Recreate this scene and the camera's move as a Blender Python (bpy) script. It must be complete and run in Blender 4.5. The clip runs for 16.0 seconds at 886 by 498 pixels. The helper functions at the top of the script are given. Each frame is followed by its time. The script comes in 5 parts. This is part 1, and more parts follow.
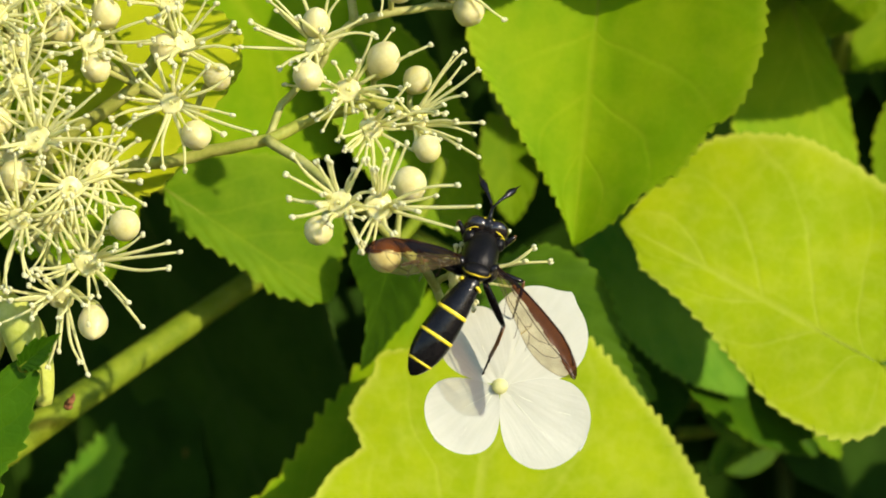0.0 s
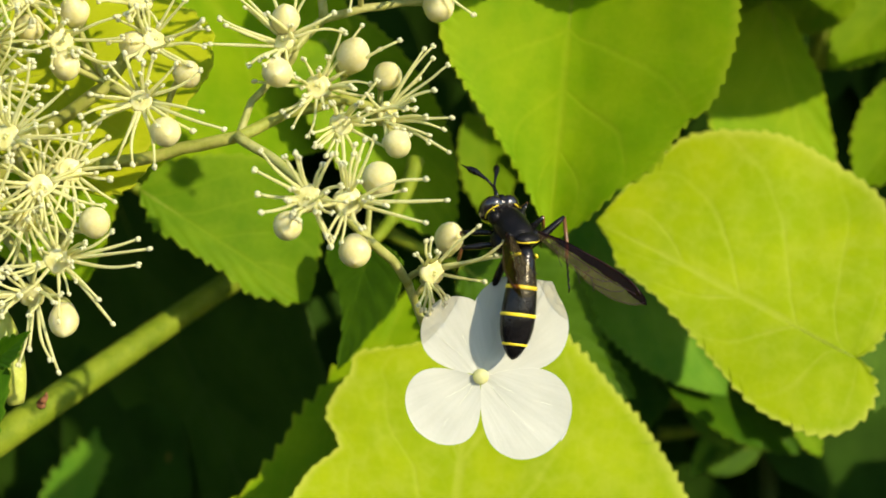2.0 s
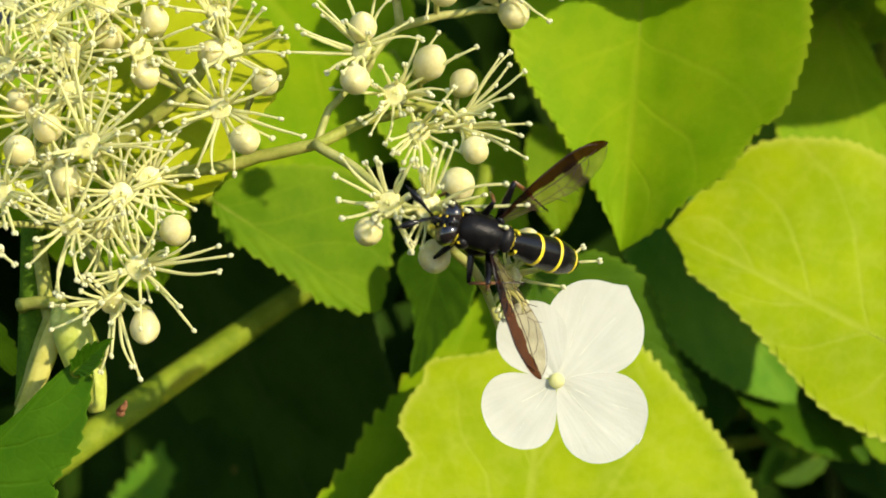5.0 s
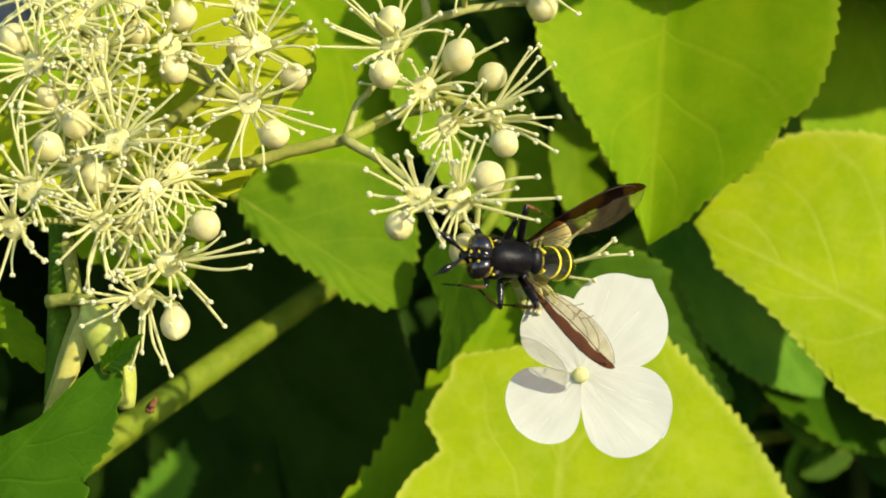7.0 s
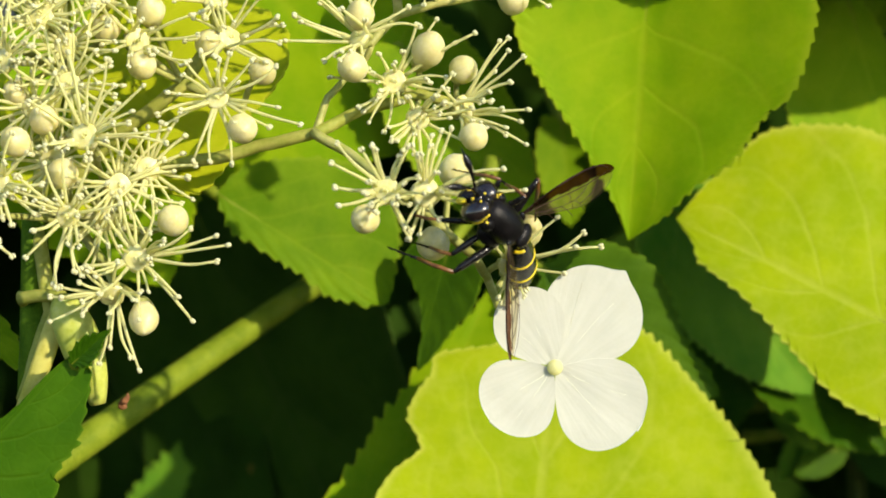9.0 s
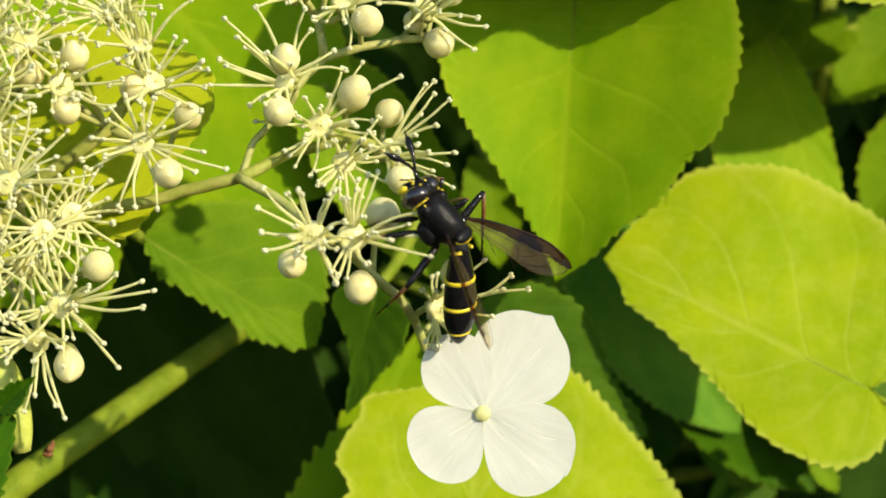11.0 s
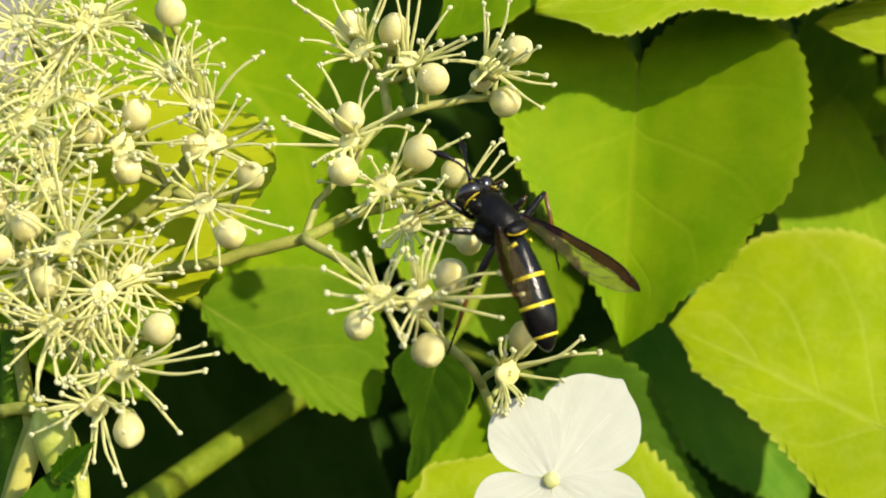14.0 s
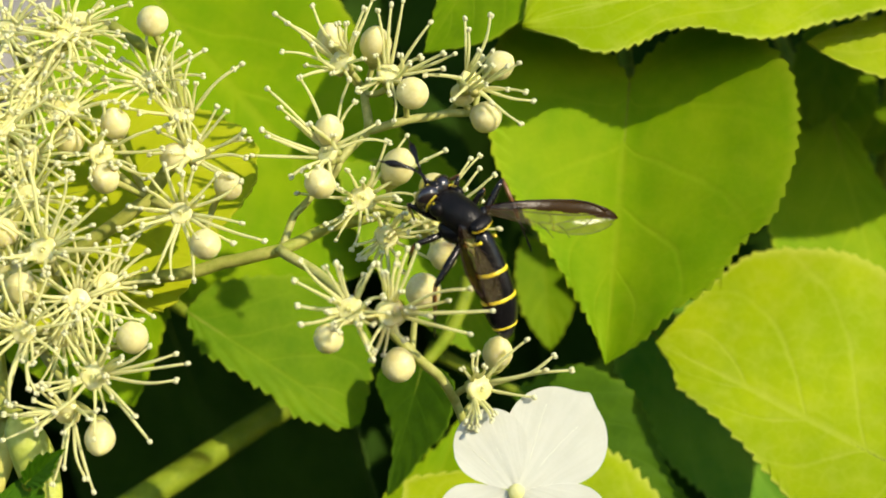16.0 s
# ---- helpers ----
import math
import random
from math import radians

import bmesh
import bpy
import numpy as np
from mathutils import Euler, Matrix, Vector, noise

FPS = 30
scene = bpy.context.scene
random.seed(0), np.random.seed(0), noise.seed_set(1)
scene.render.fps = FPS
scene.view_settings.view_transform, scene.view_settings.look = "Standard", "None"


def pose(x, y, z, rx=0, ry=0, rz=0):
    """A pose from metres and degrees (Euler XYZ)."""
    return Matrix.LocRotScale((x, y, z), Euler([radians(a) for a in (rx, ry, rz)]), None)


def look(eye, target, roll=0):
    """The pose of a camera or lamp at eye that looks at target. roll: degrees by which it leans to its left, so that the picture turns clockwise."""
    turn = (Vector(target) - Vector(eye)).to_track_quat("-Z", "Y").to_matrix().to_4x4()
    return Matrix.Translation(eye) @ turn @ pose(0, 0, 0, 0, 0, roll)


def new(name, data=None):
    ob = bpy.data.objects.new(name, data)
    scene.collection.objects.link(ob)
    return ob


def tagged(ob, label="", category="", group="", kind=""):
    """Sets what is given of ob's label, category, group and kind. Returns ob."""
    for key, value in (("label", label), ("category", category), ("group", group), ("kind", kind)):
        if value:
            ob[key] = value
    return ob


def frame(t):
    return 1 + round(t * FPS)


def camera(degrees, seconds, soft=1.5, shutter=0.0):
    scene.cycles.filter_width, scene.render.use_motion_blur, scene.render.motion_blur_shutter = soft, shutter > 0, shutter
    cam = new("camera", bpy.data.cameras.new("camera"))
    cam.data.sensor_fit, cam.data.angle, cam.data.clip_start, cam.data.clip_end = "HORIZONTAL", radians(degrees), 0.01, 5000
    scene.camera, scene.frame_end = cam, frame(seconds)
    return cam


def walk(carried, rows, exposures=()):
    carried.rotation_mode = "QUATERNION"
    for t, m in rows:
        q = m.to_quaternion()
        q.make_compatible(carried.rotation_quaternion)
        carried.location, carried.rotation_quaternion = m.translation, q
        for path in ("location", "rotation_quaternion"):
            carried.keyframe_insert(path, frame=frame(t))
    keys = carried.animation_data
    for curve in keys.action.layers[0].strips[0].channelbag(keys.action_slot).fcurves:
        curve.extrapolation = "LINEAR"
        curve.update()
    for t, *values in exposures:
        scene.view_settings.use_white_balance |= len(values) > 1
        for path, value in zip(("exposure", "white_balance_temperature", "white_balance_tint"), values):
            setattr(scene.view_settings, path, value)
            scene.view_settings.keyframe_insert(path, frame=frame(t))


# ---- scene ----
cam = camera(26.0, 16.0, soft=1.8)
cam.data.dof.use_dof, cam.data.dof.focus_distance, cam.data.dof.aperture_fstop = True, 0.170, 34.0
PATH = [
    (0.0, (-0.00145, -0.17074, 0.00353), (0.00486, -0.00092, -0.00097), 1.17),
    (0.5, (-0.00023, -0.17120, 0.00275), (0.00508, -0.00134, -0.00158), 1.12),
    (1.0, (0.00037, -0.17117, 0.00330), (0.00516, -0.00127, -0.00020), 0.88),
    (1.5, (0.00106, -0.17080, 0.00081), (0.00756, -0.00096, -0.00272), 0.62),
    (2.0, (0.00155, -0.17081, 0.00163), (0.00747, -0.00094, -0.00137), 0.71),
    (2.5, (0.00261, -0.17110, 0.00107), (0.00868, -0.00122, -0.00058), 0.44),
    (3.0, (0.00155, -0.17126, 0.00078), (0.00782, -0.00138, -0.00017), 0.09),
    (3.5, (0.00019, -0.17166, 0.00055), (0.00621, -0.00177, 0.00163), 0.13),
    (4.0, (-0.00138, -0.17136, 0.00009), (0.00198, -0.00139, 0.00042), 0.45),
    (6.5, (-0.00342, -0.17092, -0.00016), (-0.00087, -0.00094, -0.00139), 0.25),
    (7.0, (-0.00454, -0.17058, -0.00067), (-0.00217, -0.00060, -0.00146), 0.01),
    (7.5, (-0.00262, -0.17044, -0.00133), (-0.00254, -0.00044, -0.00186), 0.25),
    (8.0, (-0.00140, -0.17049, -0.00211), (-0.00275, -0.00049, -0.00210), -0.13),
    (8.5, (-0.00101, -0.16965, -0.00113), (-0.00143, 0.00035, -0.00189), -0.05),
    (9.0, (0.00165, -0.16981, -0.00223), (0.00052, 0.00018, -0.00202), -0.29),
    (9.5, (0.00201, -0.16879, -0.00296), (0.00160, 0.00121, -0.00254), -0.32),
    (10.0, (0.00265, -0.16962, -0.00136), (0.00582, 0.00035, -0.00039), -0.31),
    (12.5, (-0.00132, -0.16951, -0.00243), (0.00434, 0.00024, 0.00476), -0.90),
    (13.0, (-0.00223, -0.16856, -0.00279), (0.00251, 0.00119, 0.00511), -1.07),
    (13.5, (-0.00173, -0.16662, -0.00280), (0.00146, 0.00315, 0.00545), -0.89),
    (14.0, (-0.00125, -0.16542, -0.00324), (0.00122, 0.00423, 0.00749), -0.78),
    (14.5, (0.00008, -0.16481, -0.00392), (0.00175, 0.00480, 0.00741), -0.71),
    (15.0, (0.00213, -0.16646, -0.00244), (0.00364, 0.00317, 0.00858), -0.82),
    (15.5, (0.00163, -0.16533, -0.00265), (0.00225, 0.00427, 0.00908), -0.29),
    (16.0, (0.00510, -0.16547, -0.00230), (0.00327, 0.00416, 0.00876), 0.45),
]
walk(cam, [(t, look(eye, target, roll)) for t, eye, target, roll in PATH])

# ---- light: sun from the front right, blue sky ----
SUN = Vector((0.64, -0.70, 0.37)).normalized()
world = bpy.data.worlds.new("sky")
scene.world = world
world.use_nodes = True
sky = world.node_tree.nodes.new("ShaderNodeTexSky")
sky.sky_type, sky.sun_disc = "NISHITA", False
sky.air_density, sky.dust_density, sky.ozone_density = 1.0, 0.2, 1.6
sky.sun_elevation, sky.sun_rotation = math.asin(SUN.z), math.atan2(SUN.x, SUN.y)
back = world.node_tree.nodes["Background"]
world.node_tree.links.new(sky.outputs["Color"], back.inputs["Color"])
back.inputs["Strength"].default_value = 0.15
lamp = bpy.data.lights.new("sun", "SUN")
lamp.energy, lamp.angle, lamp.color = 3.3, radians(0.8), (1.0, 0.87, 0.66)
new("sun", lamp).matrix_world = look(SUN, (0, 0, 0))
scene.view_settings.exposure = 0.94

MM = 0.001


# ---- materials ----
def nodes_of(name):
    m = bpy.data.materials.new(name)
    m.use_nodes = True
    t = m.node_tree
    return m, t, t.nodes["Principled BSDF"], t.nodes["Material Output"]


def node(t, kind, **values):
    n = t.nodes.new(kind)
    for key, value in values.items():
        n.inputs[key.replace("_", " ")].default_value = value
    return n


def math_node(t, op, a, b=None, clamp=False):
    n = t.nodes.new("ShaderNodeMath")
    n.operation, n.use_clamp = op, clamp
    for i, v in enumerate((a, b)):
        if v is None:
            continue
        if isinstance(v, (int, float)):
            n.inputs[i].default_value = v
        else:
            t.links.new(v, n.inputs[i])
    return n.outputs[0]


def mix_colour(t, fac, a, b):
    n = t.nodes.new("ShaderNodeMix")
    n.data_type = "RGBA"
    for sock, v in ((n.inputs[0], fac), (n.inputs[6], a), (n.inputs[7], b)):
        if isinstance(v, (int, float)):
            sock.default_value = v
        elif isinstance(v, tuple):
            sock.default_value = (*v, 1)
        else:
            t.links.new(v, sock)
    return n.outputs[2]


def ramp(t, fac, lo, hi):
    n = t.nodes.new("ShaderNodeMapRange")
    n.interpolation_type = "SMOOTHSTEP"
    n.inputs["From Min"].default_value, n.inputs["From Max"].default_value = lo, hi
    t.links.new(fac, n.inputs["Value"])
    return n.outputs[0]


def noise_of(t, coord, scale, detail=4.0, rough=0.55):
    n = node(t, "ShaderNodeTexNoise", Scale=scale, Detail=detail, Roughness=rough)
    t.links.new(coord, n.inputs["Vector"])
    return n.outputs["Fac"]


def bump_of(t, height, strength, distance):
    n = node(t, "ShaderNodeBump", Strength=strength, Distance=distance)
    t.links.new(height, n.inputs["Height"])
    return n.outputs["Normal"]


def plain(name, dark, light, rough=0.5, scale=900.0, fine=5000.0, bump=0.25, depth=0.0001, through_light=0.0, spec=0.5, coat=0.0, sss=0.0):
    """Two tones mixed by noise at two scales, with fine relief; through_light: share of light that passes."""
    m, t, p, out = nodes_of(name)
    c = t.nodes.new("ShaderNodeTexCoord").outputs["Object"]
    a, b = noise_of(t, c, scale), noise_of(t, c, fine, 2.0)
    fac = ramp(t, math_node(t, "ADD", math_node(t, "MULTIPLY", a, 0.7), math_node(t, "MULTIPLY", b, 0.3)), 0.35, 0.65)
    col = mix_colour(t, fac, dark, light)
    t.links.new(col, p.inputs["Base Color"])
    p.inputs["Roughness"].default_value = rough
    p.inputs["Specular IOR Level"].default_value = spec
    p.inputs["Coat Weight"].default_value = coat
    p.inputs["Subsurface Weight"].default_value = sss
    p.inputs["Subsurface Radius"].default_value = (0.6, 0.6, 0.3)
    p.inputs["Subsurface Scale"].default_value = 0.002
    normal = bump_of(t, b, bump, depth)
    t.links.new(normal, p.inputs["Normal"])
    if through_light:
        tr = t.nodes.new("ShaderNodeBsdfTranslucent")
        t.links.new(col, tr.inputs["Color"])
        mx = t.nodes.new("ShaderNodeMixShader")
        mx.inputs[0].default_value = through_light
        t.links.new(p.outputs[0], mx.inputs[1])
        t.links.new(tr.outputs[0], mx.inputs[2])
        t.links.new(mx.outputs[0], out.inputs["Surface"])
    return m


def leaf_material(name, dark, light, vein, rough=0.55, veins=4.6, passes=0.3, relief=0.16, spec=0.05):
    """Leaf blade: midrib and side veins by the blade's own map, quilted cells, blotches."""
    m, t, p, out = nodes_of(name)
    tc = t.nodes.new("ShaderNodeTexCoord")
    xyz = t.nodes.new("ShaderNodeSeparateXYZ")
    t.links.new(tc.outputs["UV"], xyz.inputs[0])
    ob = tc.outputs["Object"]
    wob = math_node(t, "MULTIPLY", math_node(t, "SUBTRACT", noise_of(t, ob, 160.0, 2.0), 0.5), 0.05)
    a = math_node(t, "ABSOLUTE", math_node(t, "MULTIPLY", math_node(t, "SUBTRACT", xyz.outputs[0], 0.5), 2.0))
    mid = math_node(t, "SUBTRACT", 1.0, ramp(t, a, 0.004, 0.045), True)
    k = math_node(t, "MULTIPLY", math_node(t, "ADD", math_node(t, "SUBTRACT", xyz.outputs[1], math_node(t, "MULTIPLY", math_node(t, "POWER", a, 0.9), 0.46)), wob), veins)
    saw = math_node(t, "MULTIPLY", math_node(t, "ABSOLUTE", math_node(t, "SUBTRACT", math_node(t, "FRACT", k), 0.5)), 2.0)
    side = math_node(t, "MULTIPLY", ramp(t, saw, 0.86, 0.99), math_node(t, "SUBTRACT", 1.0, math_node(t, "MULTIPLY", a, 0.75)))
    vor = t.nodes.new("ShaderNodeTexVoronoi")
    vor.feature = "DISTANCE_TO_EDGE"
    vor.inputs["Scale"].default_value = 620.0
    t.links.new(ob, vor.inputs["Vector"])
    cell = ramp(t, vor.outputs["Distance"], 0.0, 0.12)
    blotch = ramp(t, noise_of(t, ob, 95.0, 5.0), 0.32, 0.68)
    fine = noise_of(t, ob, 2600.0, 3.0)
    col = mix_colour(t, blotch, dark, light)
    col = mix_colour(t, math_node(t, "MULTIPLY", math_node(t, "SUBTRACT", 1.0, cell), 0.05), col, vein)
    col = mix_colour(t, math_node(t, "MULTIPLY", math_node(t, "SUBTRACT", fine, 0.35, True), 0.5), col, dark)
    patch = ramp(t, noise_of(t, ob, 420.0, 4.0, 0.6), 0.40, 0.72)
    col = mix_colour(t, math_node(t, "MULTIPLY", patch, 0.13), col, vein)
    col = mix_colour(t, math_node(t, "MULTIPLY", ramp(t, noise_of(t, ob, 150.0, 3.0), 0.5, 0.75), 0.45), col, dark)
    # pale young margin
    col = mix_colour(t, math_node(t, "MULTIPLY", ramp(t, a, 0.93, 1.0), 0.4), col, vein)
    col = mix_colour(t, math_node(t, "MULTIPLY", math_node(t, "MAXIMUM", math_node(t, "MULTIPLY", mid, 0.20), math_node(t, "MULTIPLY", side, 0.17)), 1.0), col, vein)
    spot = ramp(t, noise_of(t, ob, 210.0, 1.0), 0.785, 0.82)
    col = mix_colour(t, math_node(t, "MULTIPLY", spot, 0.5), col, (0.25, 0.16, 0.03))
    t.links.new(col, p.inputs["Base Color"])
    p.inputs["Roughness"].default_value = rough
    p.inputs["Specular IOR Level"].default_value = spec
    h = math_node(t, "SUBTRACT", math_node(t, "ADD", math_node(t, "MULTIPLY", cell, 0.12), math_node(t, "MULTIPLY", fine, 0.22)), math_node(t, "MULTIPLY", math_node(t, "MAXIMUM", side, mid), 0.9))
    h = math_node(t, "ADD", h, math_node(t, "MULTIPLY", noise_of(t, ob, 230.0, 2.0), 2.2))
    normal = bump_of(t, h, relief, 0.00022)
    t.links.new(normal, p.inputs["Normal"])
    tr = t.nodes.new("ShaderNodeBsdfTranslucent")
    inner = t.nodes.new("ShaderNodeMix")
    inner.data_type, inner.blend_type = "RGBA", "MULTIPLY"
    inner.inputs[0].default_value = 1.0
    t.links.new(col, inner.inputs[6])
    inner.inputs[7].default_value = (0.42, 0.82, 0.35, 1)
    t.links.new(inner.outputs[2], tr.inputs["Color"])
    t.links.new(normal, tr.inputs["Normal"])
    mx = t.nodes.new("ShaderNodeMixShader")
    mx.inputs[0].default_value = passes
    t.links.new(p.outputs[0], mx.inputs[1])
    t.links.new(tr.outputs[0], mx.inputs[2])
    t.links.new(mx.outputs[0], out.inputs["Surface"])
    return m


def sepal_material(name, dark, light):
    """A thin white sepal: soft creases that fan out from its foot, faint veins and clouds."""
    m, t, p, out = nodes_of(name)
    c = t.nodes.new("ShaderNodeTexCoord").outputs["Object"]
    xyz = t.nodes.new("ShaderNodeSeparateXYZ")
    t.links.new(c, xyz.inputs[0])
    fan = math_node(t, "DIVIDE", xyz.outputs[0], math_node(t, "ADD", xyz.outputs[1], 0.0022))
    both = t.nodes.new("ShaderNodeCombineXYZ")
    t.links.new(math_node(t, "MULTIPLY", fan, 9.0), both.inputs[0])
    t.links.new(math_node(t, "MULTIPLY", xyz.outputs[1], 130.0), both.inputs[1])
    crease, fine = noise_of(t, both.outputs[0], 1.0, 4.0), noise_of(t, c, 2600.0, 2.0)
    cloud = ramp(t, math_node(t, "ADD", math_node(t, "MULTIPLY", crease, 0.6), math_node(t, "MULTIPLY", noise_of(t, c, 260.0), 0.4)), 0.38, 0.62)
    col = mix_colour(t, cloud, dark, light)
    t.links.new(col, p.inputs["Base Color"])
    p.inputs["Roughness"].default_value = 0.5
    p.inputs["Specular IOR Level"].default_value = 0.2
    normal = bump_of(t, math_node(t, "ADD", math_node(t, "MULTIPLY", crease, 0.6), math_node(t, "MULTIPLY", fine, 0.15)), 0.35, 0.00022)
    t.links.new(normal, p.inputs["Normal"])
    tr = t.nodes.new("ShaderNodeBsdfTranslucent")
    t.links.new(col, tr.inputs["Color"])
    mx = t.nodes.new("ShaderNodeMixShader")
    mx.inputs[0].default_value = 0.22
    t.links.new(p.outputs[0], mx.inputs[1])
    t.links.new(tr.outputs[0], mx.inputs[2])
    t.links.new(mx.outputs[0], out.inputs["Surface"])
    return m


LIME = leaf_material("lime_leaf", (0.25, 0.352, 0.003), (0.34, 0.42, 0.004), (0.58, 0.58, 0.11))
GREEN = leaf_material("green_leaf", (0.102, 0.205, 0.001), (0.185, 0.305, 0.002), (0.34, 0.42, 0.02))
MID = leaf_material("mid_green_leaf", (0.078, 0.170, 0.001), (0.145, 0.255, 0.002), (0.28, 0.37, 0.02))
SPRING = leaf_material("spring_leaf", (0.150, 0.290, 0.001), (0.240, 0.365, 0.002), (0.40, 0.46, 0.02))
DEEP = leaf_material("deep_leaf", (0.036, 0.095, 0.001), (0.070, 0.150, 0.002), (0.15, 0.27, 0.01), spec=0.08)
GOLD = leaf_material("golden_leaf", (0.36, 0.42, 0.006), (0.46, 0.50, 0.012), (0.55, 0.54, 0.04))
# DUSK: darker green that adds shade to leaves low in the shrub
DUSK = leaf_material("shade_toned_leaf", (0.022, 0.075, 0.0006), (0.045, 0.12, 0.001), (0.13, 0.22, 0.006), spec=0.10)
RICH = leaf_material("rich_green_leaf", (0.030, 0.100, 0.001), (0.058, 0.155, 0.002), (0.13, 0.24, 0.01), rough=0.55, relief=0.45, spec=0.10)
# TEAL: brightened to make up for sun flecks below the lime leaf
TEAL = leaf_material("blue_green_leaf", (0.085, 0.235, 0.014), (0.175, 0.345, 0.022), (0.24, 0.38, 0.04), relief=0.3)
# SHADE: a leaf green taken down so that the colour carries deep shade
SHADE = leaf_material("shade_dark_leaf", (0.024, 0.058, 0.004), (0.042, 0.090, 0.006), (0.06, 0.10, 0.02), 0.7, passes=0.12, spec=0.04)
# DEPTH: leaf green darkened, the shade of the shrub's inside in its colour
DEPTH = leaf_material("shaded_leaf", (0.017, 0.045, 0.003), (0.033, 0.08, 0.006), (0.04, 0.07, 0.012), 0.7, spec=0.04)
BRANCH = plain("flower_branch", (0.31, 0.35, 0.05), (0.45, 0.45, 0.10), 0.55, 600.0, 2600.0, 0.45, 0.00012, through_light=0.3, spec=0.2)
STEM = plain("green_stem", (0.105, 0.155, 0.006), (0.180, 0.225, 0.014), 0.6, 350.0, 3000.0, 0.3, spec=0.12)
# DIM_STEM: stem green darkened in place of shade
DIM_STEM = plain("shade_dark_stem", (0.03, 0.045, 0.006), (0.06, 0.08, 0.012), 0.7, 350.0, 3000.0, 0.3, spec=0.1)
# MAIN_STEM: darkened all along for the shade over the stem's lower part
MAIN_STEM = plain("main_stem", (0.045, 0.10, 0.005), (0.095, 0.17, 0.010), 0.75, 350.0, 4000.0, 0.7, spec=0.05)
PEDICEL = plain("pale_stalk", (0.36, 0.39, 0.08), (0.52, 0.51, 0.17), 0.5, 700.0, 4000.0, 0.3, through_light=0.3)
SEPAL = sepal_material("white_sepal", (0.555, 0.565, 0.47), (0.60, 0.605, 0.515))
SEPAL_VEIN = plain("sepal_vein", (0.70, 0.72, 0.54), (0.75, 0.76, 0.60), 0.55, 300.0, 3500.0, 0.1)
CREAM = plain("cream_bud", (0.55, 0.50, 0.225), (0.63, 0.58, 0.305), 0.40, 500.0, 4000.0, 0.12, 0.00005, spec=0.35, sss=0.85)
DISC = plain("nectar_disc", (0.57, 0.54, 0.18), (0.66, 0.63, 0.28), 0.42, 900.0, 3200.0, 0.2, 0.00010, spec=0.5, sss=0.7)
YOUNG = plain("young_green", (0.34, 0.39, 0.05), (0.47, 0.50, 0.11), 0.45, 300.0, 2600.0, 0.3, 0.00008, spec=0.35, sss=0.5)
STRAP = plain("pale_bract", (0.50, 0.47, 0.07), (0.66, 0.62, 0.16), 0.6, 300.0, 2600.0, 0.3, 0.00008, spec=0.05, through_light=0.3)
FILAMENT = plain("filament", (0.79, 0.785, 0.385), (0.86, 0.845, 0.46), 0.5, 900.0, 5000.0, 0.1, 0.00003, through_light=0.55, spec=0.25)
ANTHER = plain("anther", (0.70, 0.69, 0.40), (0.78, 0.77, 0.49), 0.75, 2500.0, 9000.0, 0.6, 0.00005, through_light=0.35)
BROWN = plain("dry_brown", (0.10, 0.035, 0.010), (0.25, 0.10, 0.03), 0.8, 900.0, 4000.0, 0.8)
BLACK = plain("black_shell", (0.004, 0.004, 0.004), (0.009, 0.008, 0.008), 0.17, 800.0, 5200.0, 0.35, 0.00008, spec=0.24)
DULL = plain("black_thorax", (0.004, 0.004, 0.004), (0.009, 0.008, 0.008), 0.30, 1000.0, 6000.0, 0.45, 0.00010, spec=0.12)
EYE = plain("compound_eye", (0.007, 0.005, 0.004), (0.018, 0.012, 0.010), 0.20, 2000.0, 16000.0, 0.15, 0.00002, spec=0.6, coat=0.5)
YELLOW = plain("yellow_band", (0.70, 0.54, 0.015), (0.84, 0.68, 0.03), 0.35, 1200.0, 6000.0, 0.2, 0.00004)
RUST = plain("rusty_leg", (0.08, 0.030, 0.008), (0.19, 0.085, 0.022), 0.35, 1200.0, 6000.0, 0.3, 0.00004)
VEIN = plain("wing_vein", (0.012, 0.005, 0.003), (0.03, 0.012, 0.006), 0.4, 1200.0, 6000.0, 0.3, 0.00004, spec=0.2)
SOIL = plain("soil", (0.02, 0.014, 0.008), (0.06, 0.042, 0.026), 0.95, 30.0, 300.0, 1.0, 0.01)
# GREY: for the added column behind the shrub
GREY = plain("grey_surface", (0.16, 0.16, 0.16), (0.27, 0.26, 0.25), 0.85, 60.0, 700.0, 0.7, 0.0006, spec=0.15)
# PLASTER: near black, so that gaps between the leaves read as shade
PLASTER = plain("shade_black_wall", (0.014, 0.012, 0.009), (0.03, 0.026, 0.02), 0.9, 12.0, 160.0, 0.6, 0.004)


